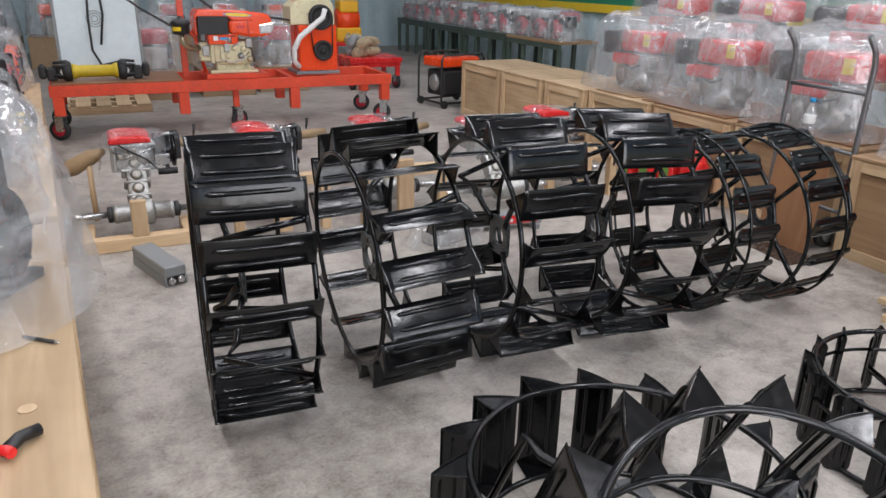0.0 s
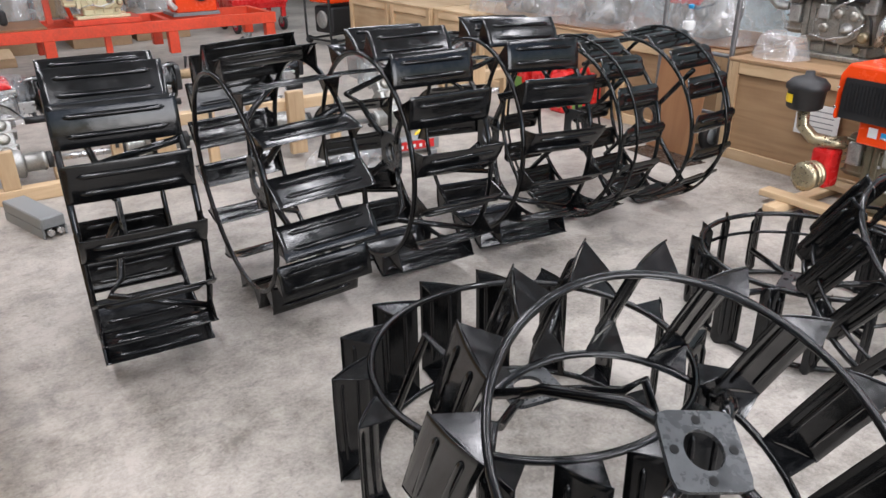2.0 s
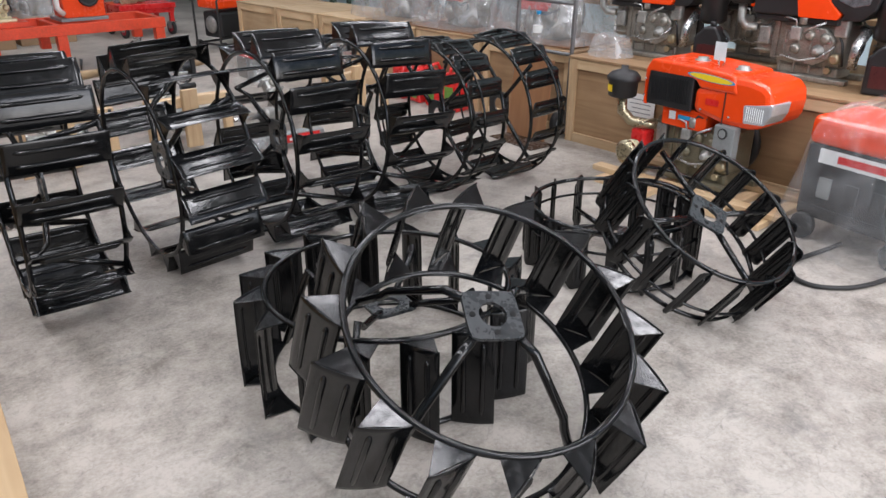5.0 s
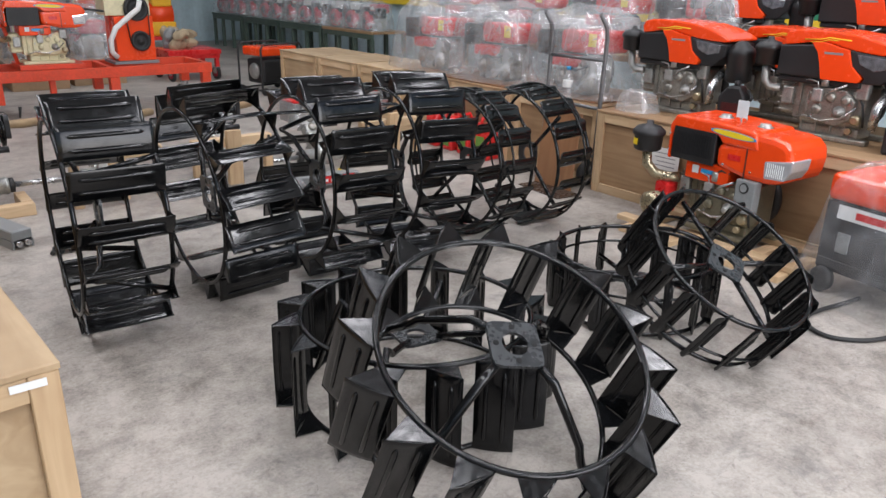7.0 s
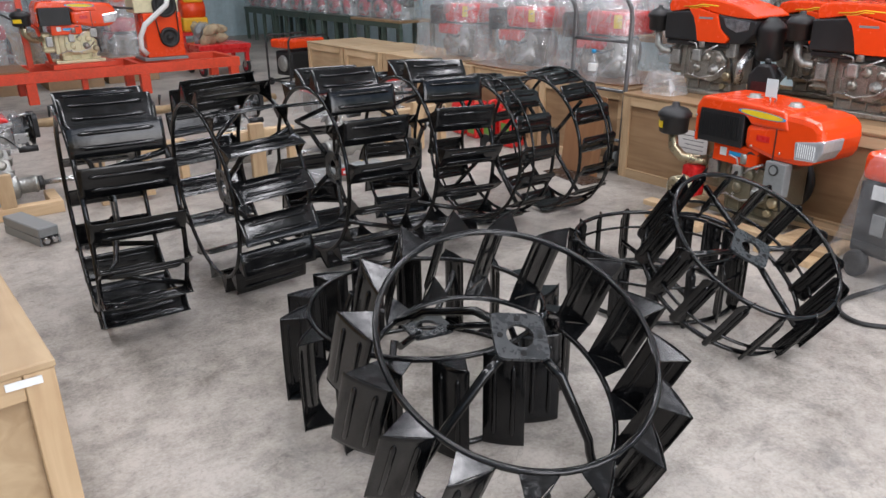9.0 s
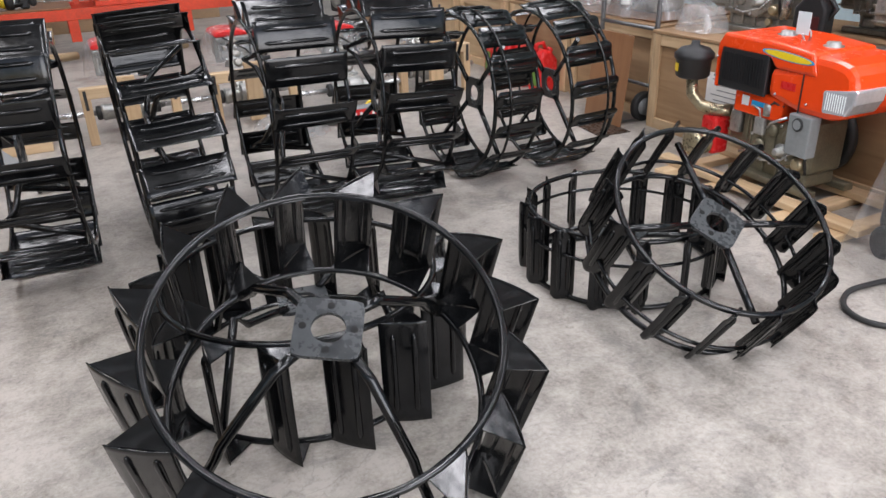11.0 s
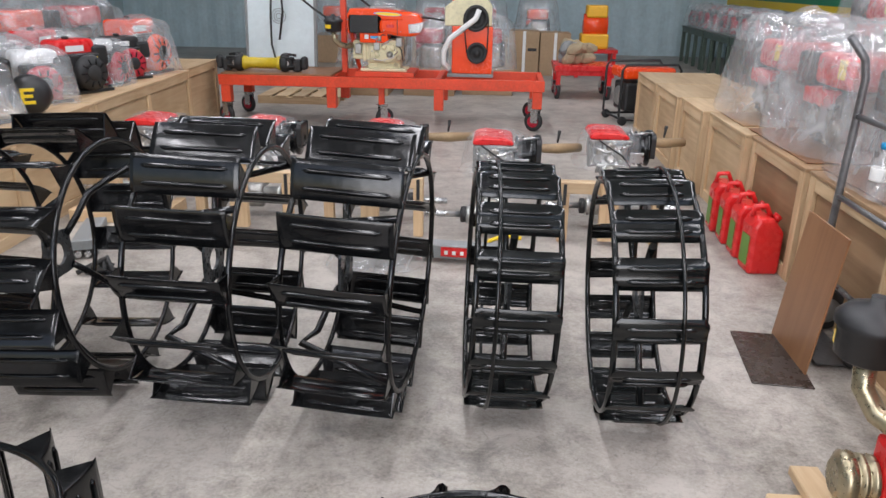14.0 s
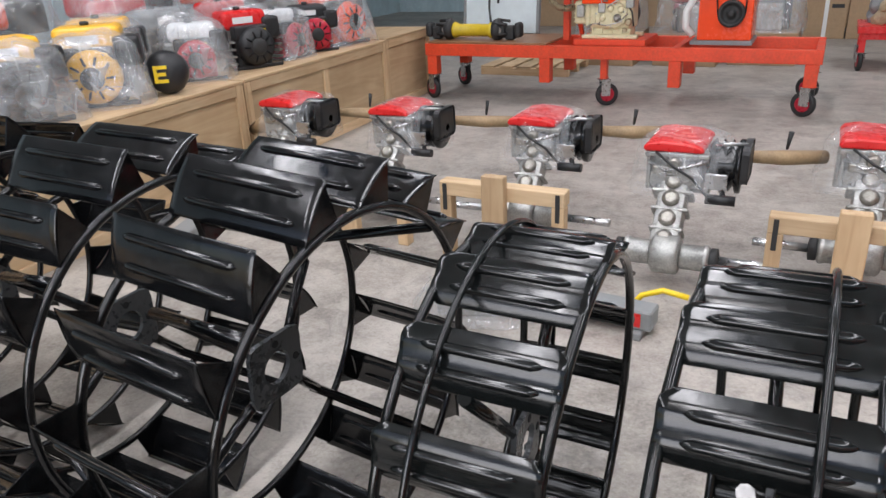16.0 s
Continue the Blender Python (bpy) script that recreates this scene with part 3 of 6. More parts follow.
def crate(x0, x1, y0, y1, h, label, ply=PLY, group="crates", slats=2, turn=0.0):
    """Plywood packing crate with battens: panels set back between corner posts and rails."""
    cx, cy = (x0 + x1) / 2, (y0 + y1) / 2
    c = thing("packing_crate", pose(cx, cy, 0, 0, 0, turn), label, "crate", group)
    hx, hy, b, t = (x1 - x0) / 2, (y1 - y0) / 2, 0.07, 0.022
    bm = B(); box(bm, -hx + t, hx - t, -hy + t, hy - t, 0.05, h - 0.03); part("plywood_box", bm, ply, c)
    bm = B(); box(bm, -hx - 0.004, hx + 0.004, -hy - 0.004, hy + 0.004, h - 0.02, h, 0.003); part("lid", bm, ply, c)
    for sx in (-1, 1):
        for sy in (-1, 1):
            bm = B(); box(bm, *sorted((sx * hx, sx * (hx - b))), *sorted((sy * hy, sy * (hy - t))), 0.0, h - 0.021, 0.003); part("corner_post", bm, BATTEN_Z, c)
            bm = B(); box(bm, *sorted((sx * hx, sx * (hx - t))), *sorted((sy * (hy - t - 0.001), sy * (hy - b))), 0.0, h - 0.021, 0.003); part("corner_post", bm, BATTEN_Z, c)
    for z in (0.0, h - 0.021 - b):
        for s in (-1, 1):
            bm = B(); box(bm, *sorted((s * (hx - 0.002), s * (hx - t))), -hy + b + 0.001, hy - b - 0.001, z, z + b, 0.003); part("rail", bm, BATTEN, c)
            bm = B(); box(bm, -hx + b + 0.001, hx - b - 0.001, *sorted((s * (hy - 0.002), s * (hy - t))), z, z + b, 0.003); part("rail", bm, BATTEN_X, c)
    for k in range(1, slats):
        y = -hy + 2 * hy * k / slats
        for s in (-1, 1):
            bm = B(); box(bm, *sorted((s * (hx - 0.003), s * (hx - t))), y - b / 2, y + b / 2, b + 0.001, h - 0.022 - b, 0.003); part("upright", bm, BATTEN_Z, c)
    return c


crate(-1.409, -0.271, 0.94, 3.04, 0.65, "pale plywood crate with pine battens and a scuffed lid", slats=2, turn=3.4)
crate(-1.47, -0.39, 3.14, 5.16, 0.65, "pale plywood crate with plastic-wrapped engines on it", slats=2, turn=2.9)
crate(-1.6, -0.52, 5.2, 7.22, 0.65, "pale plywood crate with pine battens near the orange frame", slats=2, turn=2.9)
crate(-1.72, -0.66, 7.3, 8.25, 0.65, "pale plywood crate at the far end beside the orange frame", slats=1, turn=2.9)
crate(3.92, 5.1, 0.75, 2.83, 0.63, "brown plywood crate with a paper note, under large engines", PLY_DARK, slats=2)
crate(3.93, 5.1, -1.4, 0.71, 0.63, "brown plywood crate under large engines", PLY_DARK, slats=2)
crate(4.03, 4.95, 2.9, 3.86, 0.63, "brown plywood crate behind a leaning board", PLY_DARK, slats=1)
crate(4.02, 4.95, 3.9, 4.74, 0.63, "brown plywood crate behind red fuel cans", PLY_DARK, slats=1)
crate(3.99, 4.9, 4.78, 5.6, 0.63, "pale plywood crate with pine battens", slats=1)
crate(3.95, 4.8, 5.64, 6.3, 0.63, "pale plywood crate with pine battens", slats=1)
crate(3.92, 4.75, 6.34, 7.14, 0.63, "pale plywood crate with a scuffed lid", slats=1)
crate(3.91, 4.7, 7.18, 8.1, 0.63, "pale plywood crate at the end of the row", slats=1)

# ---- the orange frame on castors ----


def caster(parent, x, y, top, turn=0):
    bm = B(); box(bm, -0.05, 0.05, -0.05, 0.05, top - 0.008, top)
    box(bm, -0.04, -0.034, -0.03, 0.05, 0.09, top - 0.008); box(bm, 0.034, 0.04, -0.03, 0.05, 0.09, top - 0.008)
    f = part("caster_fork", bm, STEEL, parent, "zinc-plated caster fork", m=pose(x, y, 0, 0, 0, turn))
    bm = B(); lathe(bm, [(0.05, -0.018), (0.085, -0.022), (0.1, -0.016), (0.1, 0.016), (0.085, 0.022), (0.05, 0.018)], 24, pose(0, 0.03, 0.1, 0, 90, 0))
    part("caster_wheel", bm, RUBBER, f, "black rubber wheel")
    bm = B(); lathe(bm, [(0.012, -0.03), (0.05, -0.024), (0.062, -0.0235), (0.062, 0.0235), (0.05, 0.024), (0.012, 0.03)], 16, pose(0, 0.03, 0.1, 0, 90, 0))
    part("caster_centre", bm, CRIMSON, f, "red wheel centre")


cart = thing("mill_cart", pose(0, 0, 0), "orange-red steel frame on casters carrying a mill and engine", "machine frame")
CX0, CX1, CY0, CY1, CT = -0.55, 2.93, 7.92, 8.75, 0.53


def beam(x0, x1, y0, y1, z0, z1, name="beam", mat=CART, parent=None):
    bm = B(); box(bm, x0, x1, y0, y1, z0, z1, 0.004)
    return part(name, bm, mat, parent or cart)


beam(CX0, CX1, CY0, CY0 + 0.06, CT - 0.11, CT, "front_beam")
beam(CX0, CX1, CY1 - 0.06, CY1, CT - 0.11, CT, "rear_beam")
for x in (CX0, 0.63, 1.3, 1.78, CX1 - 0.06):
    beam(x, x + 0.06, CY0 + 0.061, CY1 - 0.061, CT - 0.1, CT - 0.004, "cross_beam")
for x, zb in ((CX0 + 0.02, 0.24), (0.62, 0.2), (1.77, 0.2), (CX1 - 0.12, 0.24)):
    for y in (CY0 + 0.002, CY1 - 0.102):
        beam(x, x + 0.1, y, y + 0.1, zb, CT - 0.111, "leg")
for x, y in ((CX0 + 0.07, CY0 + 0.05), (CX1 - 0.07, CY0 + 0.05), (CX0 + 0.07, CY1 - 0.05), (CX1 - 0.07, CY1 - 0.05)):
    caster(cart, x, y, 0.239, 62)
for x in (1.2,):
    beam(x - 0.03, x + 0.03, CY0 + 0.065, CY0 + 0.125, 0.24, CT - 0.101, "leg")
    caster(cart, x, CY0 + 0.1, 0.239, -58)
# posts and brace
beam(0.72, 0.78, 8.30, 8.36, CT, 1.9, "post")
beam(1.93, 1.99, 8.30, 8.36, CT, 1.9, "post")
bm = B(); tube(bm, [(0.95, 8.2, CT), (0.86, 8.2, 0.95), (0.8, 8.32, 1.0)], 0.025, 4); part("brace", bm, CART, cart)
beam(0.92, 1.55, 7.99, 8.5, CT + 0.001, CT + 0.05, "engine_bed")
beam(CX0 + 0.03, 0.68, CY0 + 0.01, CY1 - 0.1, CT + 0.001, CT + 0.02, "deck_board", BOARD)

# ---- engines ----


def cyl_part(name, mat, parent, p0, p1, r, label="", seg=16):
    bm = B(); tube(bm, [p0, p1], r, seg); return part(name, bm, mat, parent, label)


def block(name, mat, parent, x0, x1, y0, y1, z0, z1, bevel=0.012, label="", seg=2):
    bm = B(); box(bm, x0, x1, y0, y1, z0, z1, bevel, seg=seg); return part(name, bm, mat, parent, label)


def side_profile(name, mat, parent, poly, y0, y1, label="", bevel=0.012):
    """A solid whose outline in the x-z plane is poly, between y0 and y1, with its rims rounded."""
    bm = B(); prism(bm, poly, -y1, -y0, pose(0, 0, 0, 90, 0, 0))
    if bevel:
        rim = [e for e in bm.edges if len(e.link_faces) == 2 and e.calc_face_angle(0) > 0.5]
        bmesh.ops.bevel(bm, geom=rim, offset=bevel, segments=2, affect="EDGES", profile=0.5)
    for f in bm.faces:
        f.smooth = False
    return part(name, bm, mat, parent, label)


def air_filter(parent, x, y, z, r=0.065, h=0.13, label=True):
    bm = B(); lathe(bm, [(r * 0.75, 0), (r * 0.92, 0.012), (r * 0.95, h * 0.55), (r * 1.08, h * 0.6), (r * 1.08, h * 0.72), (r * 0.8, h * 0.88), (r * 0.25, h * 0.97), (r * 0.22, h * 1.1)], 24, pose(x, y, z))
    f = part("air_filter", bm, PLASTIC_BLACK, parent, "matt black air filter bowl")
    if label:
        bm = B(); n = 8
        for k in range(n):
            a0, a1 = radians(205 + 60 * k / n), radians(205 + 60 * (k + 1) / n)
            rr = r * 0.965
            q = [bm.verts.new((x + rr * math.cos(a), y + rr * math.sin(a), zz)) for a, zz in ((a0, z + h * 0.22), (a1, z + h * 0.22), (a1, z + h * 0.46), (a0, z + h * 0.46))]
            bm.faces.new(q)
        part("label", bm, DECAL, f, "yellow band label")


def grille(parent, x0, x1, y, z0, z1, n=16):
    g = block("grille", PLASTIC_BLACK, parent, x0, x1, y, y + 0.02, z0, z1, 0.006, "black radiator grille")
    for k in range(n):
        x = x0 + 0.03 + (x1 - x0 - 0.06) * k / (n - 1)
        bm = B(); box(bm, x - 0.003, x + 0.003, y - 0.006, y - 0.001, z0 + 0.04, z1 - 0.03); part("slat", bm, PLASTIC_BLACK, g)
    return g


def crankcase(e, mat, head=ALLOY):
    """Cast block with sump, gear cover, cylinder head, feet and the small fittings on its near side (-y)."""
    block("crankcase", mat, e, -0.2, 0.24, -0.13, 0.13, 0.09, 0.37, 0.035, "cast engine block", 3)
    block("sump", mat, e, -0.18, 0.22, -0.11, 0.11, 0.02, 0.1, 0.02)
    block("cylinder_head", mat, e, -0.36, -0.235, -0.1, 0.1, 0.13, 0.36, 0.025)
    block("head_flange", mat, e, -0.235, -0.195, -0.12, 0.12, 0.11, 0.38, 0.008)
    block("mounting_foot", mat, e, -0.26, 0.3, -0.17, -0.1, 0.0, 0.035, 0.008)
    block("mounting_foot", mat, e, -0.26, 0.3, 0.1, 0.17, 0.0, 0.035, 0.008)
    side_profile("gear_cover", mat, e, [(-0.1, 0.13), (-0.14, 0.2), (-0.12, 0.3), (-0.02, 0.35), (0.12, 0.34), (0.19, 0.27), (0.17, 0.15), (0.08, 0.1)], -0.168, -0.128, "cast gear cover", 0.01)
    for k in range(3):
        bm = B(); lathe(bm, [(0.03, 0), (0.034, 0.008), (0.03, 0.022), (0.012, 0.03)], 16, pose((-0.05, 0.03, 0.13)[k], -0.166, (0.2, 0.29, 0.28)[k], 90, 0, 0)); part("cover_boss", bm, mat, e)
    for k in range(5):
        block("head_fin", mat, e, -0.365, -0.23, -0.106 - 0.004 * (k % 2), 0.1, 0.15 + 0.042 * k, 0.162 + 0.042 * k, 0.003)
    for k in range(4):
        block("cover_web", mat, e, -0.13 + 0.085 * k, -0.118 + 0.085 * k, -0.176, -0.15, 0.16 + 0.02 * (k % 2), 0.31, 0.004)
    block("breather", head, e, 0.17, 0.25, -0.16, -0.1, 0.29, 0.4, 0.012)
    block("tappet_cover", head, e, -0.33, -0.25, -0.135, -0.1, 0.2, 0.32, 0.012)
    bm = B(); lathe(bm, [(0.028, 0), (0.034, 0.01), (0.034, 0.05), (0.02, 0.06)], 16, pose(0.21, -0.13, 0.16, 90, 0, 0)); part("oil_filter", bm, PIPE, e)
    bm = B(); tube(bm, [(-0.2, -0.16, 0.12), (-0.12, -0.19, 0.15), (0.0, -0.2, 0.13), (0.12, -0.19, 0.16), (0.2, -0.17, 0.24)], 0.006, 8); part("return_pipe", bm, STEEL, e)
    bm = B(); tube(bm, [(0.0, -0.19, 0.3), (0.05, -0.22, 0.34), (0.13, -0.2, 0.38)], 0.007, 8); part("speed_lever", bm, STEEL, e)
    for k in range(7):
        a = 2 * math.pi * k / 7 + 0.3
        bm = B(); lathe(bm, [(0.009, 0), (0.009, 0.01)], 6, pose(0.025 + 0.14 * math.cos(a), -0.166, 0.225 + 0.105 * math.sin(a), 90, 0, 0)); part("bolt", bm, STEEL, e)
    for k in range(4):
        block("casting_rib", mat, e, -0.17 + 0.1 * k, -0.155 + 0.1 * k, -0.127, -0.1, 0.04, 0.12, 0.004)
    bm = B(); lathe(bm, [(0.035, 0), (0.04, 0.012), (0.022, 0.02), (0.02, 0.05), (0.012, 0.055)], 18, pose(0.1, -0.167, 0.2, 90, 0, 0)); part("crank_socket", bm, head, e)
    block("injection_pump", head, e, -0.09, -0.02, -0.2, -0.168, 0.25, 0.34, 0.01)
    bm = B(); tube(bm, [(-0.055, -0.19, 0.34), (-0.06, -0.2, 0.38), (-0.12, -0.19, 0.39), (-0.22, -0.15, 0.37), (-0.3, -0.11, 0.3)], 0.006, 8); part("injector_pipe", bm, STEEL, e)
    bm = B(); lathe(bm, [(0.026, 0), (0.026, 0.05), (0.02, 0.06)], 16, pose(-0.02, -0.18, 0.355)); part("fuel_filter", bm, head, e)
    bm = B(); tube(bm, [(-0.02, -0.18, 0.4), (0.02, -0.19, 0.43), (0.08, -0.18, 0.42)], 0.007, 8); part("fuel_pipe", bm, RUBBER, e)
    bm = B(); tube(bm, [(0.2, -0.14, 0.3), (0.24, -0.17, 0.26), (0.26, -0.16, 0.12)], 0.008, 8); part("oil_pipe", bm, RUBBER, e)
    bm = B(); lathe(bm, [(0.02, 0), (0.024, 0.01), (0.02, 0.03)], 12, pose(0.17, -0.13, 0.08, 90, 0, 0)); part("drain_plug", bm, PIPE, e)
    bm = B(); lathe(bm, [(0.17, -0.03), (0.19, -0.02), (0.19, 0.02), (0.17, 0.03)], 32, pose(0.05, 0.19, 0.22, 90, 0, 0)); part("flywheel", bm, RUBBER, e)


def square_diesel(m, label, block_mat=OLIVE, extra=True):
    """Single-cylinder water-cooled diesel with a boxy orange tank and a headlamp at +x."""
    e = thing("diesel_engine", m, label, "engine", "diesel engines")
    crankcase(e, block_mat)
    block("side_cover", ORANGE, e, -0.26, 0.08, -0.19, 0.1, 0.335, 0.455, 0.012, "orange side cover with small labels")
    grille(e, -0.37, -0.03, -0.222, 0.45, 0.66)
    block("radiator", PLASTIC_BLACK, e, -0.36, -0.04, -0.2, 0.18, 0.455, 0.63, 0.01)
    side_profile("hood", ORANGE, e, [(-0.4, 0.44), (-0.4, 0.66), (-0.36, 0.725), (-0.05, 0.725), (0.24, 0.705), (0.28, 0.6), (0.02, 0.6), (-0.02, 0.645), (-0.35, 0.645), (-0.375, 0.62), (-0.375, 0.44)], -0.225, 0.2, "orange-red hood", 0.016)
    side_profile("fuel_tank", ORANGE, e, [(-0.02, 0.46), (-0.02, 0.6), (0.2, 0.63), (0.22, 0.695), (0.36, 0.69), (0.435, 0.675), (0.48, 0.64), (0.495, 0.57), (0.485, 0.48), (0.45, 0.435), (0.36, 0.415), (0.2, 0.415)], -0.215, 0.2, "orange-red fuel tank", 0.035)
    lamp = side_profile("headlamp", LENS_GLASS, e, [(0.335, 0.45), (0.325, 0.555), (0.512, 0.585), (0.505, 0.52), (0.47, 0.46)], -0.222, -0.02, "ribbed clear headlamp lens", 0.012)
    for k in range(9):
        bm = B(); box(bm, 0.352 + 0.013 * k, 0.356 + 0.013 * k, -0.2255, -0.2225, 0.472, 0.55); part("lens_rib", bm, WHITE, lamp)
    for x in (-0.12, 0.17):
        bm = B(); lathe(bm, [(0.05, 0), (0.05, 0.006), (0.034, 0.008), (0.034, 0.022), (0.012, 0.024)], 20, pose(x, -0.02, 0.722 if x < 0 else 0.706)); part("filler_cap", bm, ALLOY, e)
    bm = B(); tube(bm, [(0.03 + 0.022 * math.cos(a * 0.4), -0.05, 0.742 + 0.03 * math.sin(a * 0.4)) for a in range(-3, 12)], 0.005, 6); part("lifting_eye", bm, STEEL, e)
    # elliptical decal on the shoulder of the hood
    bm = B(); prism(bm, [(0.15 * math.cos(a * math.pi / 12), 0.017 * math.sin(a * math.pi / 12)) for a in range(24)], 0, 0.0015, pose(0.09, -0.2265, 0.668, 90, 3, 0)); part("decal", bm, DECAL, e, "yellow oval decal with unreadable lettering")
    bm = B(); prism(bm, [(0.168 * math.cos(a * math.pi / 12), 0.021 * math.sin(a * math.pi / 12)) for a in range(24)], 0, 0.001, pose(0.09, -0.2255, 0.668, 90, 3, 0)); part("decal_rim", bm, BLUE, e)
    block("marking", RED, e, 0.07, 0.16, -0.2185, -0.2165, 0.515, 0.55, 0, "pale printed notice")
    block("marking", PAPER, e, -0.2, -0.15, -0.1935, -0.1915, 0.38, 0.43, 0)
    block("marking", BLUE, e, -0.13, -0.03, -0.1935, -0.1915, 0.39, 0.415, 0)
    block("tank_seam", PLASTIC_BLACK, e, 0.197, 0.203, -0.2195, -0.2155, 0.42, 0.62, 0)
    for x, z in ((-0.39, 0.6), (-0.39, 0.5), (0.24, 0.47), (0.24, 0.64), (0.04, 0.48)):
        bm = B(); lathe(bm, [(0.007, 0), (0.007, 0.005), (0.003, 0.007)], 8, pose(x, -0.2245 if x < 0 else -0.2155, z, 90, 0, 0)); part("screw", bm, STEEL, e)
    if extra:
        gb = block("switch_box", GREY, e, 0.17, 0.31, -0.24, -0.17, 0.22, 0.42, 0.008, "grey control box with a dial")
        bm = B(); lathe(bm, [(0.032, 0), (0.032, 0.006), (0.026, 0.008)], 20, pose(0.235, -0.24, 0.375, 90, 0, 0)); part("dial", bm, RUBBER, gb)
        bm = B(); lathe(bm, [(0.02, 0), (0.024, 0.001)], 16, pose(0.235, -0.2485, 0.375, 90, 0, 0)); part("dial_face", bm, GREY, gb)
    bm = B(); tube(bm, [(-0.36, -0.1, 0.3), (-0.43, -0.14, 0.29), (-0.5, -0.2, 0.31), (-0.55, -0.235, 0.37), (-0.56, -0.24, 0.47)], 0.034, 14); part("intake_pipe", bm, PIPE, e, "brassy intake elbow")
    air_filter(e, -0.56, -0.24, 0.46, 0.104, 0.18)
    cyl_part("exhaust_stub", ALLOY, e, (-0.33, 0.1, 0.36), (-0.33, 0.14, 0.62), 0.025)
    return e


def sport_diesel(m, label):
    """Diesel with an arched orange cowl, black side grille and a slanted headlamp."""
    e = thing("diesel_engine", m, label, "engine", "diesel engines")
    crankcase(e, CAST)
    side_profile("cowl", ORANGE, e, [(-0.33, 0.6), (-0.345, 0.65), (-0.325, 0.69), (-0.27, 0.705), (-0.15, 0.71), (0.0, 0.705), (0.14, 0.69), (0.26, 0.665), (0.36, 0.632), (0.42, 0.6), (0.43, 0.585), (0.4, 0.575), (0.28, 0.578), (0.14, 0.592), (0.02, 0.618), (-0.06, 0.638), (-0.14, 0.632), (-0.25, 0.612)], -0.2, 0.2, "arched orange-red cowl", 0.012)
    side_profile("side_panel", ORANGE, e, [(-0.15, 0.63), (-0.06, 0.636), (0.02, 0.616), (0.1, 0.598), (0.135, 0.5), (0.21, 0.43), (0.19, 0.398), (-0.05, 0.398), (-0.075, 0.5), (-0.1, 0.57)], -0.212, -0.14, "orange side panel", 0.006)
    g = side_profile("grille", PLASTIC_BLACK, e, [(-0.36, 0.4), (-0.36, 0.6), (-0.1, 0.62), (-0.065, 0.63), (-0.04, 0.4)], -0.205, 0.19, "black mesh side grille", 0.012)
    block("lower_trim", PLASTIC_BLACK, e, -0.35, 0.2, -0.185, 0.18, 0.36, 0.4, 0.01)
    side_profile("lamp_shell", PLASTIC_BLACK, e, [(0.1, 0.6), (0.2, 0.584), (0.36, 0.573), (0.42, 0.56), (0.4, 0.47), (0.32, 0.4), (0.2, 0.395), (0.22, 0.43), (0.12, 0.5)], -0.197, 0.19, "black lamp housing", 0.01)
    side_profile("headlamp", LENS_DARK, e, [(0.15, 0.575), (0.24, 0.57), (0.37, 0.555), (0.36, 0.5), (0.27, 0.475), (0.18, 0.51)], -0.203, -0.1, "clear headlamp", 0.006)
    bm = B(); tube(bm, [(-0.2, -0.2025, 0.645), (-0.1, -0.2025, 0.65), (-0.04, -0.2025, 0.665), (0.1, -0.2025, 0.655)], 0.004, 5); part("stripe", bm, DECAL, e, "yellow pinstripe")
    bm = B(); tube(bm, [(-0.16, -0.2025, 0.632), (-0.09, -0.2025, 0.636), (-0.04, -0.2025, 0.652), (0.02, -0.2025, 0.65)], 0.003, 5); part("stripe", bm, DECAL, e)
    block("marking", GREY, e, -0.05, 0.07, -0.2145, -0.2125, 0.562, 0.576, 0, "grey name plate, unreadable")
    bm = B(); tube(bm, [(-0.36, -0.1, 0.3), (-0.43, -0.12, 0.3), (-0.47, -0.13, 0.34), (-0.475, -0.13, 0.455)], 0.028, 14); part("intake_pipe", bm, ALLOY, e)
    air_filter(e, -0.475, -0.13, 0.45, 0.088, 0.175, label=False)
    bm = B(); tube(bm, [(0.3, -0.02, 0.34), (0.35, -0.12, 0.33), (0.34, -0.2, 0.26), (0.33, -0.2, 0.12)], 0.03, 14); part("exhaust_pipe", bm, STEEL, e, "bright bent exhaust pipe")
    bm = B(); lathe(bm, [(0.07, 0), (0.095, 0.02), (0.09, 0.13), (0.1, 0.15), (0.1, 0.2), (0.105, 0.215), (0.09, 0.25), (0.05, 0.28), (0.03, 0.3)], 24, pose(0.47, -0.08, 0.29)); part("silencer", bm, PLASTIC_BLACK, e, "black waisted silencer")
    return e


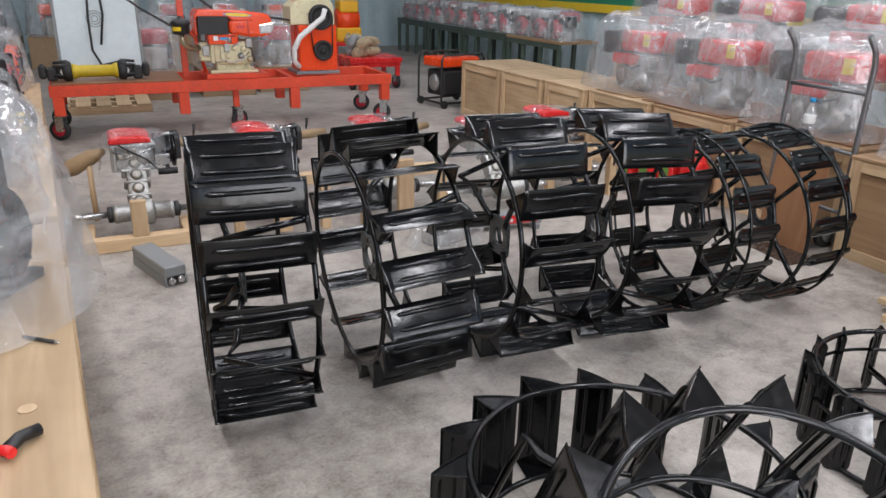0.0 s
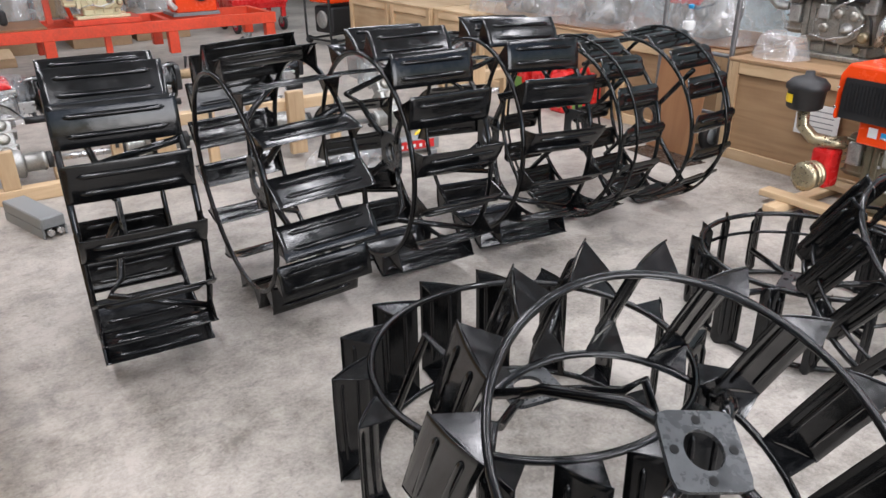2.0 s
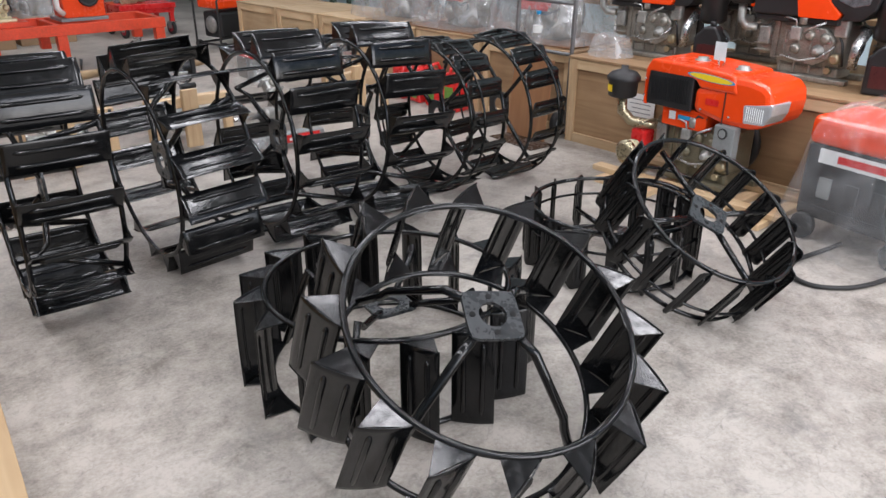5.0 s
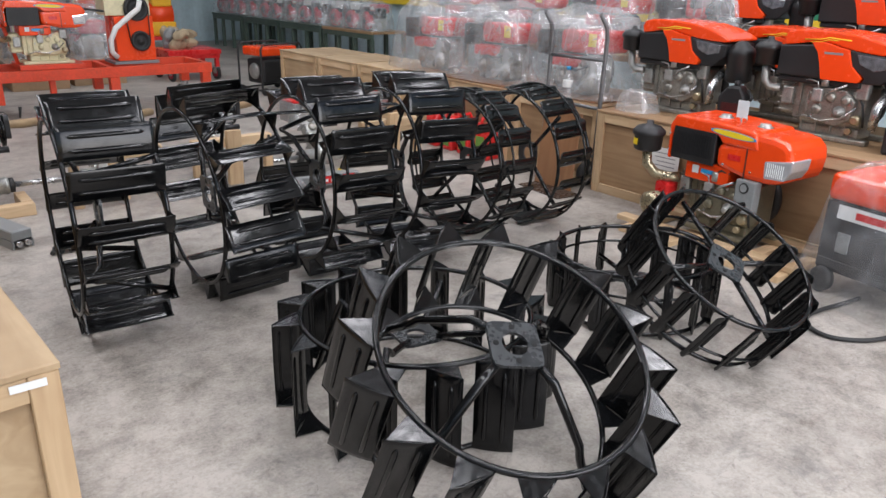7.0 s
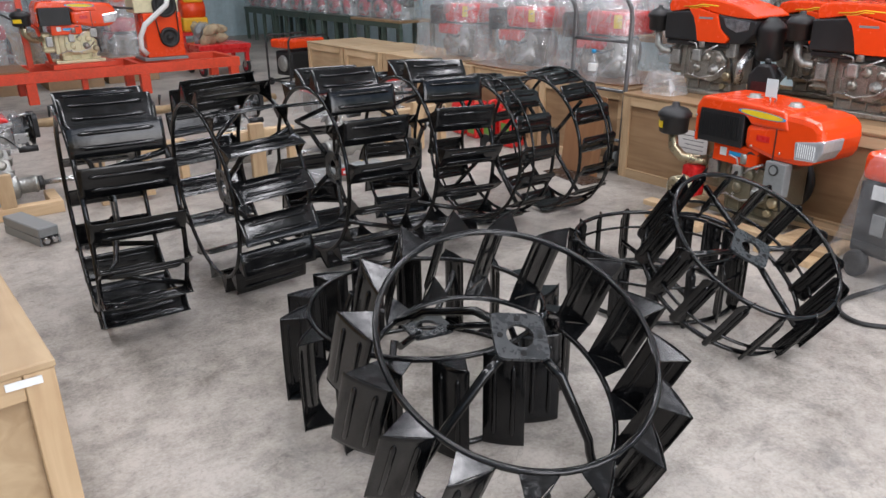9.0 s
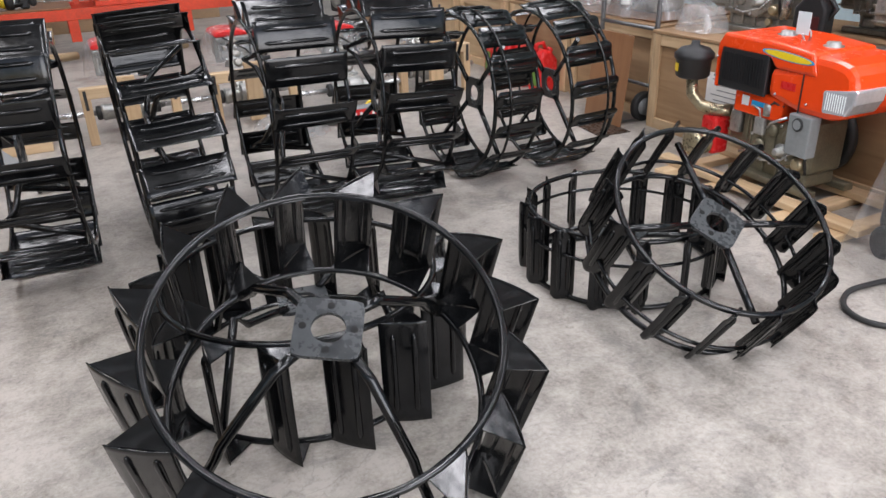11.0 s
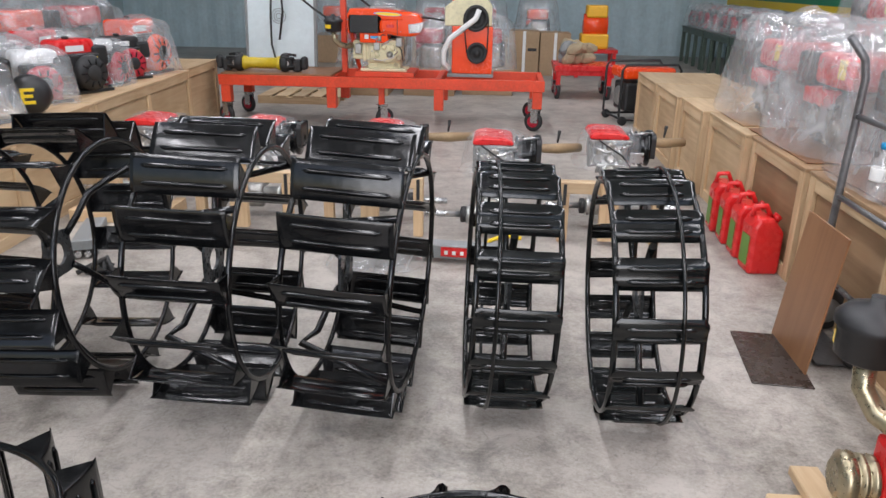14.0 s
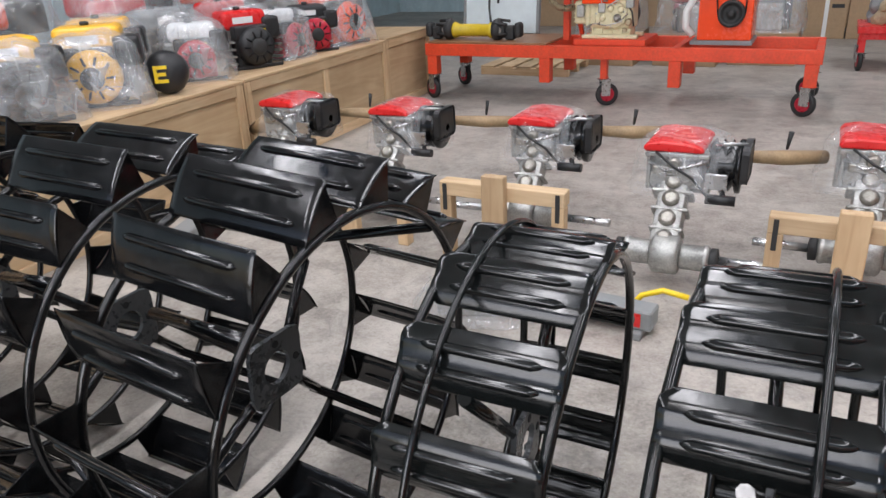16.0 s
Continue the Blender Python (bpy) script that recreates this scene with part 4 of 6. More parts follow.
def small_engine(m, label, body=PLASTIC_BLACK, tank=RED, cover=CRIMSON, s=1.0, wrap=None, group="wrapped engines"):
    """Small petrol engine: block, tank on top, recoil cover, air cleaner and silencer; wrap: size of its plastic sheet."""
    e = thing("petrol_engine", m, label, "engine", group)
    block("crankcase", body, e, -0.12 * s, 0.12 * s, -0.1 * s, 0.12 * s, 0.0, 0.2 * s, 0.02)
    block("fuel_tank", tank, e, -0.16 * s, 0.14 * s, -0.04 * s, 0.16 * s, 0.24 * s, 0.36 * s, 0.035, "rounded fuel tank", 3)
    bm = B(); lathe(bm, [(0.06 * s, 0.05 * s), (0.11 * s, 0.04 * s), (0.125 * s, 0), (0.125 * s, -0.05 * s)], 24, pose(0, -0.13 * s, 0.14 * s, 90, 0, 0)); part("recoil_cover", bm, cover, e, "round recoil starter cover")
    bm = B(); lathe(bm, [(0.015 * s, 0.056 * s), (0.05 * s, 0.055 * s), (0.055 * s, 0.045 * s)], 18, pose(0, -0.131 * s, 0.14 * s, 90, 0, 0)); part("hub_cap", bm, RUBBER, e)
    block("air_cleaner", PLASTIC_BLACK, e, 0.1 * s, 0.22 * s, -0.06 * s, 0.08 * s, 0.17 * s, 0.31 * s, 0.02)
    block("silencer", ALLOY, e, -0.2 * s, -0.1 * s, -0.02 * s, 0.14 * s, 0.12 * s, 0.25 * s, 0.02)
    for k in range(4):
        block("cooling_fin", ALLOY, e, -0.17 * s, -0.12 * s, -0.09 * s, 0.0, (0.03 + 0.045 * k) * s, (0.042 + 0.045 * k) * s, 0.002)
    block("shroud", PLASTIC_BLACK, e, -0.13 * s, 0.1 * s, -0.128 * s, -0.04 * s, 0.19 * s, 0.27 * s, 0.015)
    block("switch_plate", DECAL, e, 0.03 * s, 0.08 * s, -0.1305 * s, -0.1285 * s, 0.205 * s, 0.245 * s, 0)
    block("rating_plate", PAPER, e, -0.1 * s, 0.04 * s, -0.043 * s, -0.0405 * s, 0.28 * s, 0.32 * s, 0)
    block("mounting_rail", PLASTIC_BLACK, e, -0.16 * s, 0.18 * s, -0.13 * s, -0.1 * s, 0.0, 0.02 * s, 0.003)
    for k in range(10):
        a = 2 * math.pi * k / 10
        bm = B(); tube(bm, [(0.06 * s * math.cos(a), -0.131 * s - 0.05 * s, (0.14 + 0.06 * math.sin(a)) * s), (0.1 * s * math.cos(a), -0.131 * s - 0.043 * s, (0.14 + 0.1 * math.sin(a)) * s)], 0.006 * s, 6); part("vent_slot", bm, HOLE, e)
    bm = B(); lathe(bm, [(0.025, 0), (0.025, 0.018), (0.015, 0.022)], 14, pose(-0.02 * s, 0.06 * s, 0.36 * s)); part("filler_cap", bm, RUBBER, e)
    if wrap:
        part("plastic_cover", drape(*wrap), FILM, e, "crumpled clear plastic sheet")
    return e


def drape(hx, hy, h, seed=0.0, flare=1.12, nu=44, nv=16):
    """A bag of plastic over a thing: squarish dome with folds that run down from the top."""
    bm = B(); rows = []
    for j in range(nv + 1):
        v = j / nv
        row = []
        for i_ in range(nu):
            u = 2 * math.pi * i_ / nu
            c, s = math.cos(u), math.sin(u)
            k = (abs(c) ** 3.2 + abs(s) ** 3.2) ** (-1 / 3.2)
            if v < 0.35:
                q = v / 0.35
                rad, z = q ** 0.75 * 0.9, h * (1 - 0.16 * q * q)
            else:
                q = (v - 0.35) / 0.65
                rad, z = 0.9 + (flare - 0.9) * q, h * 0.84 * (1 - q)
            p = Vector((c * k * hx * rad, s * k * hy * rad, z))
            f = noise.noise(Vector((u * 2.2 + seed, v * 1.3, seed))) * 0.5 + noise.noise(Vector((u * 6 + seed, v * 2.0, 3 + seed))) * 0.35 + noise.noise(Vector((c * 3, s * 3, v * 7 + seed))) * 0.3
            g = 0.16 * f * min(1, v * 2.2)
            p.x *= 1 + g; p.y *= 1 + g
            p.z = max(0.004, p.z + 0.1 * h * noise.noise(Vector((p.x * 6 + seed, p.y * 6, 9))) * (1 - v * 0.8))
            row.append(bm.verts.new(p))
        rows.append(row)
    for a, b in zip(rows[1:], rows[2:]):
        for k in range(nu):
            f = bm.faces.new((a[k], a[(k + 1) % nu], b[(k + 1) % nu], b[k])); f.smooth = True
    top = bm.verts.new((0, 0, h * 1.0))
    for k in range(nu):
        f = bm.faces.new((top, rows[1][k], rows[1][(k + 1) % nu])); f.smooth = True
    bmesh.ops.delete(bm, geom=rows[0], context="VERTS")
    return bm


def face_west(x, y, z, turn=0):
    """Length along -y, the dressed side towards -x."""
    return pose(x, y, z, 0, 0, -90 + turn)


# engine on a wooden skid on the floor
eng = square_diesel(face_west(3.68, 1.51, 0.075, -4) @ Matrix.Diagonal((0.92, 0.92, 0.97, 1)), "orange-red diesel engine with black air filter on a wooden skid")
block("inlet_casting", RED, eng, -0.5, -0.38, -0.19, -0.07, 0.05, 0.26, 0.02, "red pump casting")
bm = B(); lathe(bm, [(0.055, 0.0), (0.075, 0.005), (0.075, 0.02), (0.06, 0.024), (0.06, 0.034), (0.075, 0.038), (0.075, 0.05), (0.06, 0.054), (0.06, 0.064), (0.08, 0.07), (0.08, 0.1), (0.05, 0.12)], 24, pose(-0.45, -0.19, 0.12, 90, 0, 0)); part("grooved_pulley", bm, PIPE, eng, "grooved belt pulley")
skid = thing("wooden_skid", pose(3.6, 1.55, 0), "rough pine skid under the orange engine", "skid")
for x in (-0.2, 0.18):
    bm = B(); box(bm, x, x + 0.09, -0.66, 0.6, 0.04, 0.074, 0.004); part("runner", bm, BATTEN, skid)
for y in (-0.6, -0.35, 0.1, 0.42):
    bm = B(); box(bm, -0.3, 0.3, y, y + 0.08, 0.0, 0.039, 0.004); part("cross_bearer", bm, BATTEN_X, skid)
# new engines on the crates, two tiers
rack = thing("timber_rack", pose(4.85, 1.2, 0), "timber staging behind the crates under the upper engines", "rack")
bm = B(); box(bm, 0.28, 0.85, -1.75, 1.75, 0.86, 0.92, 0.004); part("shelf_board", bm, PLY_DARK, rack)
for y in (-1.7, 0.0, 1.66):
    for x in (0.3, 0.76):
        bm = B(); box(bm, x, x + 0.06, y, y + 0.06, 0.0, 0.859, 0.004); part("upright", bm, BATTEN_Z, rack)
for x, y, z, w_ in ((4.42, 2.42, 0.631, "front row"), (4.42, 1.32, 0.631, "front row"), (4.42, 0.24, 0.631, "front row"), (5.42, 2.55, 0.921, "upper row"), (5.42, 1.6, 0.921, "upper row"), (5.42, 0.65, 0.921, "upper row")):
    sport_diesel(face_west(x, y, z) @ Matrix.Diagonal((0.93, 0.93, 0.93, 1)), "new orange and black diesel engine in the " + w_)

for y in (1.86, 0.78, -0.3):
    sport_diesel(face_west(4.87, y, 0.631) @ Matrix.Diagonal((0.9, 0.9, 0.9, 1)), "new orange and black diesel engine between the two rows")

# black oil jugs and a hanging tag among the new engines
for y in (1.9, 0.82, 0.76):
    jg = thing("oil_jug", pose(4.2 if y != 0.76 else 4.5, y, 0.631, 0, 0, -80), "black plastic oil jug with a red-brown label", "jug", "oil jugs")
    side_profile("body", PLASTIC_BLACK, jg, [(-0.09, 0), (-0.09, 0.2), (-0.03, 0.27), (0.05, 0.27), (0.09, 0.2), (0.09, 0)], -0.055, 0.055, "", 0.015)
    bm = B(); lathe(bm, [(0.02, 0), (0.02, 0.03), (0.015, 0.034)], 14, pose(0.01, 0, 0.268)); part("cap", bm, PLASTIC_BLACK, jg)
    bm = B(); box(bm, -0.06, 0.06, -0.0585, -0.0565, 0.04, 0.16); part("label_panel", bm, MAROON, jg)
    bm = B(); tube(bm, [(0.08, 0, 0.14), (0.12, 0, 0.2), (0.08, 0, 0.25)], 0.012, 8); part("handle", bm, PLASTIC_BLACK, jg)
tg = thing("hang_tag", pose(3.56, 1.46, 0.79, 0, 0, -90), "pale blue printed tag wired to the engine", "tag")
bm = B(); box(bm, -0.035, 0.035, -0.001, 0.001, 0.02, 0.12); part("card", bm, PANEL, tg)
bm = B(); tube(bm, [(0, 0, -0.02), (0.005, 0, 0.0), (0, 0, 0.03)], 0.0015, 5); part("wire", bm, STEEL, tg)

# ---- plastic-wrapped engines on the crates ----
R_ = random.Random(7)


def wrapped_diesel(x, y, z, hx, hy, h, seed, label, red=RED):
    """A red engine under a big sheet of clear plastic."""
    e = thing("wrapped_engine", pose(x, y, z), label, "engine", "wrapped engines")
    block("crankcase", CAST, e, -0.14, 0.16, -0.2, 0.18, 0.0, 0.3, 0.03)
    side_w = ((-0.2, 0.1, 0.08), (-0.04, 0.17, 0.1), (0.1, 0.12, 0.07))
    for yy, zz, rr in side_w:
        bm = B(); lathe(bm, [(rr, 0), (rr * 0.95, 0.03), (rr * 0.5, 0.045), (rr * 0.2, 0.06)], 18, pose(-0.14, yy, zz, 0, -90, 0)); part("cover_boss", bm, CAST, e)
    for k in range(4):
        block("casting_rib", CAST, e, -0.165, -0.14, -0.19 + 0.1 * k, -0.17 + 0.1 * k, 0.03, 0.27, 0.004)
    bm = B(); tube(bm, [(-0.17, -0.22, 0.25), (-0.2, -0.1, 0.2), (-0.19, 0.05, 0.24), (-0.16, 0.2, 0.3)], 0.01, 8); part("fuel_pipe", bm, RUBBER, e)
    bm = B(); lathe(bm, [(0.15, -0.03), (0.17, -0.02), (0.17, 0.02), (0.15, 0.03)], 24, pose(0.2, 0.0, 0.18, 0, 90, 0)); part("flywheel", bm, RUBBER, e)
    block("fuel_tank", red, e, -0.2, 0.18, -0.34, 0.1, 0.34, 0.52, 0.04, "red fuel tank", 3)
    block("radiator", PLASTIC_BLACK, e, -0.2, 0.18, 0.11, 0.36, 0.3, 0.5, 0.02)
    block("side_cover", red, e, -0.205, -0.1, -0.1, 0.2, 0.22, 0.32, 0.02)
    block("marking", DECAL, e, -0.206, -0.202, -0.3, -0.22, 0.4, 0.5, 0.0, "yellow and white sticker")
    bm = B(); lathe(bm, [(0.06, 0), (0.08, 0.02), (0.08, 0.1), (0.03, 0.13)], 18, pose(-0.05, 0.4, 0.36)); part("air_filter", bm, PLASTIC_BLACK, e)
    part("plastic_cover", drape(hx, hy, h, seed), FILM, e, "crumpled clear plastic sheet")
    return e


def plank(x0, x1, y0, y1, z0, z1, label, mat=BOARD):
    bm = B(); box(bm, x0, x1, y0, y1, z0, z1, 0.003)
    ob = tagged(new("wooden_plank", mesh_of("wooden_plank", bm, mat)), label, "plank")
    return ob


for k, (y, z, sc) in enumerate(((5.45, 0.642, 0), (4.48, 0.642, 0), (3.48, 0.642, 0))):
    wrapped_diesel(4.45, y, z, 0.37, 0.5, 0.7, 3.1 * k + 1, "red diesel engine under crumpled clear plastic on a crate")
for k, y in enumerate((6.2, 5.1, 4.0, 3.0)):
    wrapped_diesel(5.45, y, 0.921, 0.36, 0.5, 0.62, 3.1 * k + 17, "red diesel engine under crumpled clear plastic, upper row")
rack2 = thing("timber_rack", pose(4.85, 4.6, 0), "timber staging behind the crates under wrapped engines", "rack")
bm = B(); box(bm, 0.2, 1.0, -1.6, 2.1, 0.86, 0.92, 0.004); part("shelf_board", bm, PLY_DARK, rack2)
for y in (-1.55, 0.2, 2.0):
    for x in (0.22, 0.9):
        bm = B(); box(bm, x, x + 0.06, y, y + 0.06, 0.0, 0.859, 0.004); part("upright", bm, BATTEN_Z, rack2)
plank(4.05, 4.75, 5.05, 5.58, 0.632, 0.641, "thin board under a wrapped engine", PLY_DARK)
plank(4.06, 4.85, 4.0, 4.95, 0.632, 0.641, "reddish board under a wrapped engine")
plank(4.1, 4.85, 2.98, 3.92, 0.632, 0.641, "reddish board under a wrapped engine")

# left crates: assorted wrapped engines
L_TOP = 0.651
for x, y, tank, cov, body, w_, s, lab in (
    (-0.53, 2.36, GREY, PLASTIC_BLACK, PLASTIC_BLACK, (0.33, 0.42, 0.66), 1.5, "black petrol engine under a clear plastic bag"),
    (-0.62, 3.28, GREY, CRIMSON, PLASTIC_BLACK, (0.3, 0.34, 0.5), 1.25, "dark petrol engine under a clear plastic bag"),
    (-0.6, 3.85, YELLOW, PLASTIC_BLACK, PLASTIC_BLACK, (0.27, 0.26, 0.42), 1.2, "yellow petrol engine under a clear plastic bag"),
    (-0.6, 4.38, YELLOW, YELLOW, PLASTIC_BLACK, (0.27, 0.26, 0.42), 1.2, "yellow petrol engine under a clear plastic bag"),
    (-0.95, 4.75, YELLOW, PLASTIC_BLACK, GREY, (0.27, 0.27, 0.46), 1.2, "yellow and grey engine under plastic, farther back"),
    (-0.6, 5.2, WHITE, CRIMSON, CRIMSON, (0.22, 0.22, 0.4), 1.0, "white and crimson petrol engine under a plastic bag"),
    (-0.58, 5.72, RED, PLASTIC_BLACK, PLASTIC_BLACK, None, 1.1, "red and black petrol engine with a round recoil cover"),
    (-0.58, 6.15, WHITE, CRIMSON, CRIMSON, (0.2, 0.2, 0.38), 1.0, "white and crimson petrol engine under a plastic bag"),
    (-0.58, 6.55, PLASTIC_BLACK, CRIMSON, CRIMSON, None, 1.0, "black and crimson petrol engine"),
    (-1.05, 3.0, RED, RED, GREY, (0.28, 0.3, 0.45), 1.2, "red petrol engine under plastic, farther back"),
    (-1.05, 3.65, RED, GREY, GREY, (0.28, 0.3, 0.45), 1.2, "red petrol engine under plastic, farther back"),
    (-1.05, 5.4, GREY, GREY, PLASTIC_BLACK, (0.28, 0.3, 0.45), 1.2, "grey petrol engine under plastic, farther back"),
    (-1.05, 6.1, RED, CRIMSON, GREY, (0.28, 0.3, 0.45), 1.2, "red petrol engine under plastic, farther back"),
):
    small_engine(pose(x - 0.13 - 0.045 * max(y - 3.2, 0), y, L_TOP, 0, 0, R_.uniform(40, 100)), lab, body, tank, cov, s, (*w_, R_.uniform(0, 50)) if w_ else None)
small_engine(pose(-0.9, 6.95, L_TOP, 0, 0, 80), "orange blower housing under plastic near the orange frame", ORANGE, ORANGE, ORANGE, 1.35, (0.3, 0.26, 0.52, 5.0))
for k, (x, y) in enumerate(((-1.8, 3.3), (-1.8, 4.4), (-1.8, 5.5), (-1.8, 6.6), (-1.8, 7.6))):
    wrapped_diesel(x, y, 0.701, 0.34, 0.48, 0.6, 3.1 * k + 31, "red engine under clear plastic on the back bench", ORANGE if k % 2 else RED)
bench_w = thing("back_bench", pose(-1.8, 5.4, 0), "long plain timber bench behind the crates", "bench")
bm = B(); box(bm, -0.42, 0.42, -2.8, 2.8, 0.64, 0.7, 0.004); part("bench_top", bm, PLY_DARK, bench_w)
for y in (-2.7, 0.0, 2.64):
    for x in (-0.4, 0.34):
        bm = B(); box(bm, x, x + 0.06, y, y + 0.06, 0.0, 0.639, 0.004); part("leg", bm, BATTEN_Z, bench_w)
# recoil case that lies on its side with a yellow mark
rc = thing("recoil_case", pose(-0.58, 4.7, L_TOP, 0, 0, 30), "black round engine case with a yellow bracket mark", "engine case")
bm = B(); lathe(bm, [(0.06, -0.08), (0.12, -0.06), (0.13, 0.0), (0.11, 0.06), (0.05, 0.08)], 24, pose(0, 0, 0.13, 90, 0, 0)); part("case", bm, PLASTIC_BLACK, rc)
for z0, z1, x0, x1 in ((0.08, 0.18, -0.05, -0.03), (0.08, 0.1, -0.03, 0.03), (0.12, 0.14, -0.03, 0.02), (0.16, 0.18, -0.03, 0.03)):
    bm = B(); box(bm, x0, x1, -0.088, -0.081, z0, z1); part("bracket_mark", bm, DECAL, rc)
# small things on the near crate
cl = thing("red_clamp", pose(-0.42, 1.42, L_TOP, 0, 0, 20), "red and black hand clamp lying on the crate", "clamp")
bm = B(); tube(bm, [(0.05 * math.cos(a * 0.5), 0.04 * math.sin(a * 0.5), 0.02) for a in range(0, 11)], 0.012, 8); part("jaw", bm, RED, cl)
bm = B(); tube(bm, [(0.04, 0.02, 0.016), (0.08, 0.05, 0.02), (0.12, 0.06, 0.016)], 0.014, 8); part("grip", bm, PLASTIC_BLACK, cl)
bm = B(); tube(bm, [(-0.04, -0.03, 0.014), (-0.09, -0.035, 0.02)], 0.013, 8); part("handle", bm, RED, cl)
pn = thing("pen", pose(-0.35, 1.99, L_TOP, 0, 0, -40), "dark pen lying on the crate lid", "pen")
bm = B(); tube(bm, [(-0.05, 0, 0.006), (0.05, 0, 0.006)], 0.005, 8); part("barrel", bm, RUBBER, pn)
bm = B(); tube(bm, [(0.05, 0, 0.006), (0.065, 0, 0.006)], [0.005, 0.001], 8); part("tip", bm, STEEL, pn)
bm = B(); lathe(bm, [(0.02, 0), (0.02, 0.002)], 16, pose(-0.36, 1.64, L_TOP)); tagged(new("knot_patch", mesh_of("knot_patch", bm, BATTEN)), "pale round plug in the crate lid", "patch")
tp = thing("crate_strap", pose(-0.26, 0.97, 0.62), "short strip of clear tape on the crate corner", "tape")
bm = B(); box(bm, -0.06, 0.02, -0.004, -0.001, -0.02, 0.0); part("strip", bm, WHITE, tp)

# ---- board, cans, trolley and bottle by the right-hand crates ----
bd = thing("leaning_board", pose(3.735, 3.03, 0, 0, 6.3, 0), "reddish brown hardboard sheet leaning on a crate", "board")
bm = B(); box(bm, -0.004, 0.004, -0.16, 0.23, 0.0, 0.6, 0.002); part("sheet", bm, BOARD, bd, "scuffed brown sheet")
# no second board here: a thin dark sheet imitates the leaning board's reflection
fb = thing("board_reflection", pose(3.65, 3.02, 0, 0, 0, -6), "thin dark brown sheet painted as the leaning board's reflection in the floor", "board")
bm = B(); box(bm, -0.13, 0.11, -0.25, 0.23, 0.0, 0.006, 0.002); part("sheet", bm, BOARD_MIRROR, fb)
for k in range(4):
    y = 4.8 - 0.24 * k
    c = thing("fuel_can", pose(3.925, y, 0, 0, 0, R_.uniform(-6, 6)) @ Matrix.Diagonal((1, 1.15, 1.12, 1)), "red plastic fuel can with a green label panel", "fuel can", "fuel cans")
    body = side_profile("body", RED, c, [(-0.085, 0.0), (-0.085, 0.24), (-0.06, 0.29), (0.02, 0.29), (0.085, 0.22), (0.085, 0.0)], -0.075, 0.075, "", 0.018)
    bm = B(); tube(bm, [(-0.07, 0, 0.285), (-0.06, 0, 0.33), (0.0, 0, 0.335), (0.03, 0, 0.28)], 0.014, 8); part("handle", bm, RED, c)
    bm = B(); lathe(bm, [(0.024, 0), (0.024, 0.03), (0.018, 0.034)], 14, pose(0.055, 0, 0.262, 0, 38, 0)); part("cap", bm, RED, c)
    bm = B(); box(bm, -0.0885, -0.0865, -0.045, 0.045, 0.04, 0.19); part("label_panel", bm, GREEN, c, "olive green label panel")
tr = thing("hand_truck", pose(3.965, 3.145, 0, 0, 1.5, 0), "grey steel hand truck leaning on the crates", "hand truck")
for y in (-0.28, 0.28):
    bm = B(); tube(bm, [(0.0, y, 0.05), (0.0, y, 0.6), (0.0, y, 1.14), (-0.02, y, 1.22), (-0.1, y, 1.31)], 0.017, 10); part("side_tube", bm, TUBE, tr)
for z in (0.25, 0.62, 0.98):
    bm = B(); tube(bm, [(0, -0.28, z), (0, 0.28, z)], 0.013, 8); part("cross_tube", bm, TUBE, tr)
for y in (-0.2, 0.2):
    bm = B(); lathe(bm, [(0.04, -0.02), (0.09, -0.025), (0.1, -0.015), (0.1, 0.015), (0.09, 0.025), (0.04, 0.02)], 24, pose(0.02, y, 0.1, 90, 0, 0)); w = part("wheel", bm, RUBBER, tr)
    bm = B(); lathe(bm, [(0.01, -0.03), (0.06, -0.027), (0.06, 0.027), (0.01, 0.03)], 16, pose(0.02, y, 0.1, 90, 0, 0)); part("rim", bm, GREY, w)
bm = B(); box(bm, -0.16, 0.0, -0.2, 0.2, 0.012, 0.018); part("toe_plate", bm, TUBE, tr)
bt = thing("water_bottle", pose(4.07, 3.29, 0.6425) @ Matrix.Diagonal((1.2, 1.2, 1.25, 1)), "clear plastic water bottle with a blue cap", "bottle")
bm = B(); lathe(bm, [(0.025, 0), (0.032, 0.006), (0.032, 0.05), (0.029, 0.06), (0.032, 0.07), (0.032, 0.12), (0.012, 0.17), (0.012, 0.18)], 18); part("body", bm, FILM, bt)
bm = B(); lathe(bm, [(0.0325, 0.07), (0.0328, 0.075), (0.0328, 0.11), (0.0325, 0.115)], 18); part("label_band", bm, PAPER, bt, "pale printed label")
bm = B(); lathe(bm, [(0.015, 0.18), (0.015, 0.2)], 14); part("cap", bm, BLUE, bt)
pb = thing("crumpled_bag", pose(4.12, 2.62, 0.631), "crumpled clear plastic bag on the crate", "bag")
part("bag_sheet", drape(0.11, 0.13, 0.16, 77, 1.2), FILM, pb)
nt = thing("paper_note", pose(3.9185, 2.2, 0.36), "white printed paper sheet stuck on the crate", "note")
bm = B(); box(bm, -0.002, 0.0, -0.13, 0.13, -0.09, 0.09); part("sheet", bm, PAPER, nt)
for k in range(5):
    bm = B(); box(bm, -0.003, -0.002, -0.1, 0.09 - 0.02 * (k % 3), 0.05 - 0.03 * k, 0.056 - 0.03 * k); part("text_bar", bm, GREY, nt)

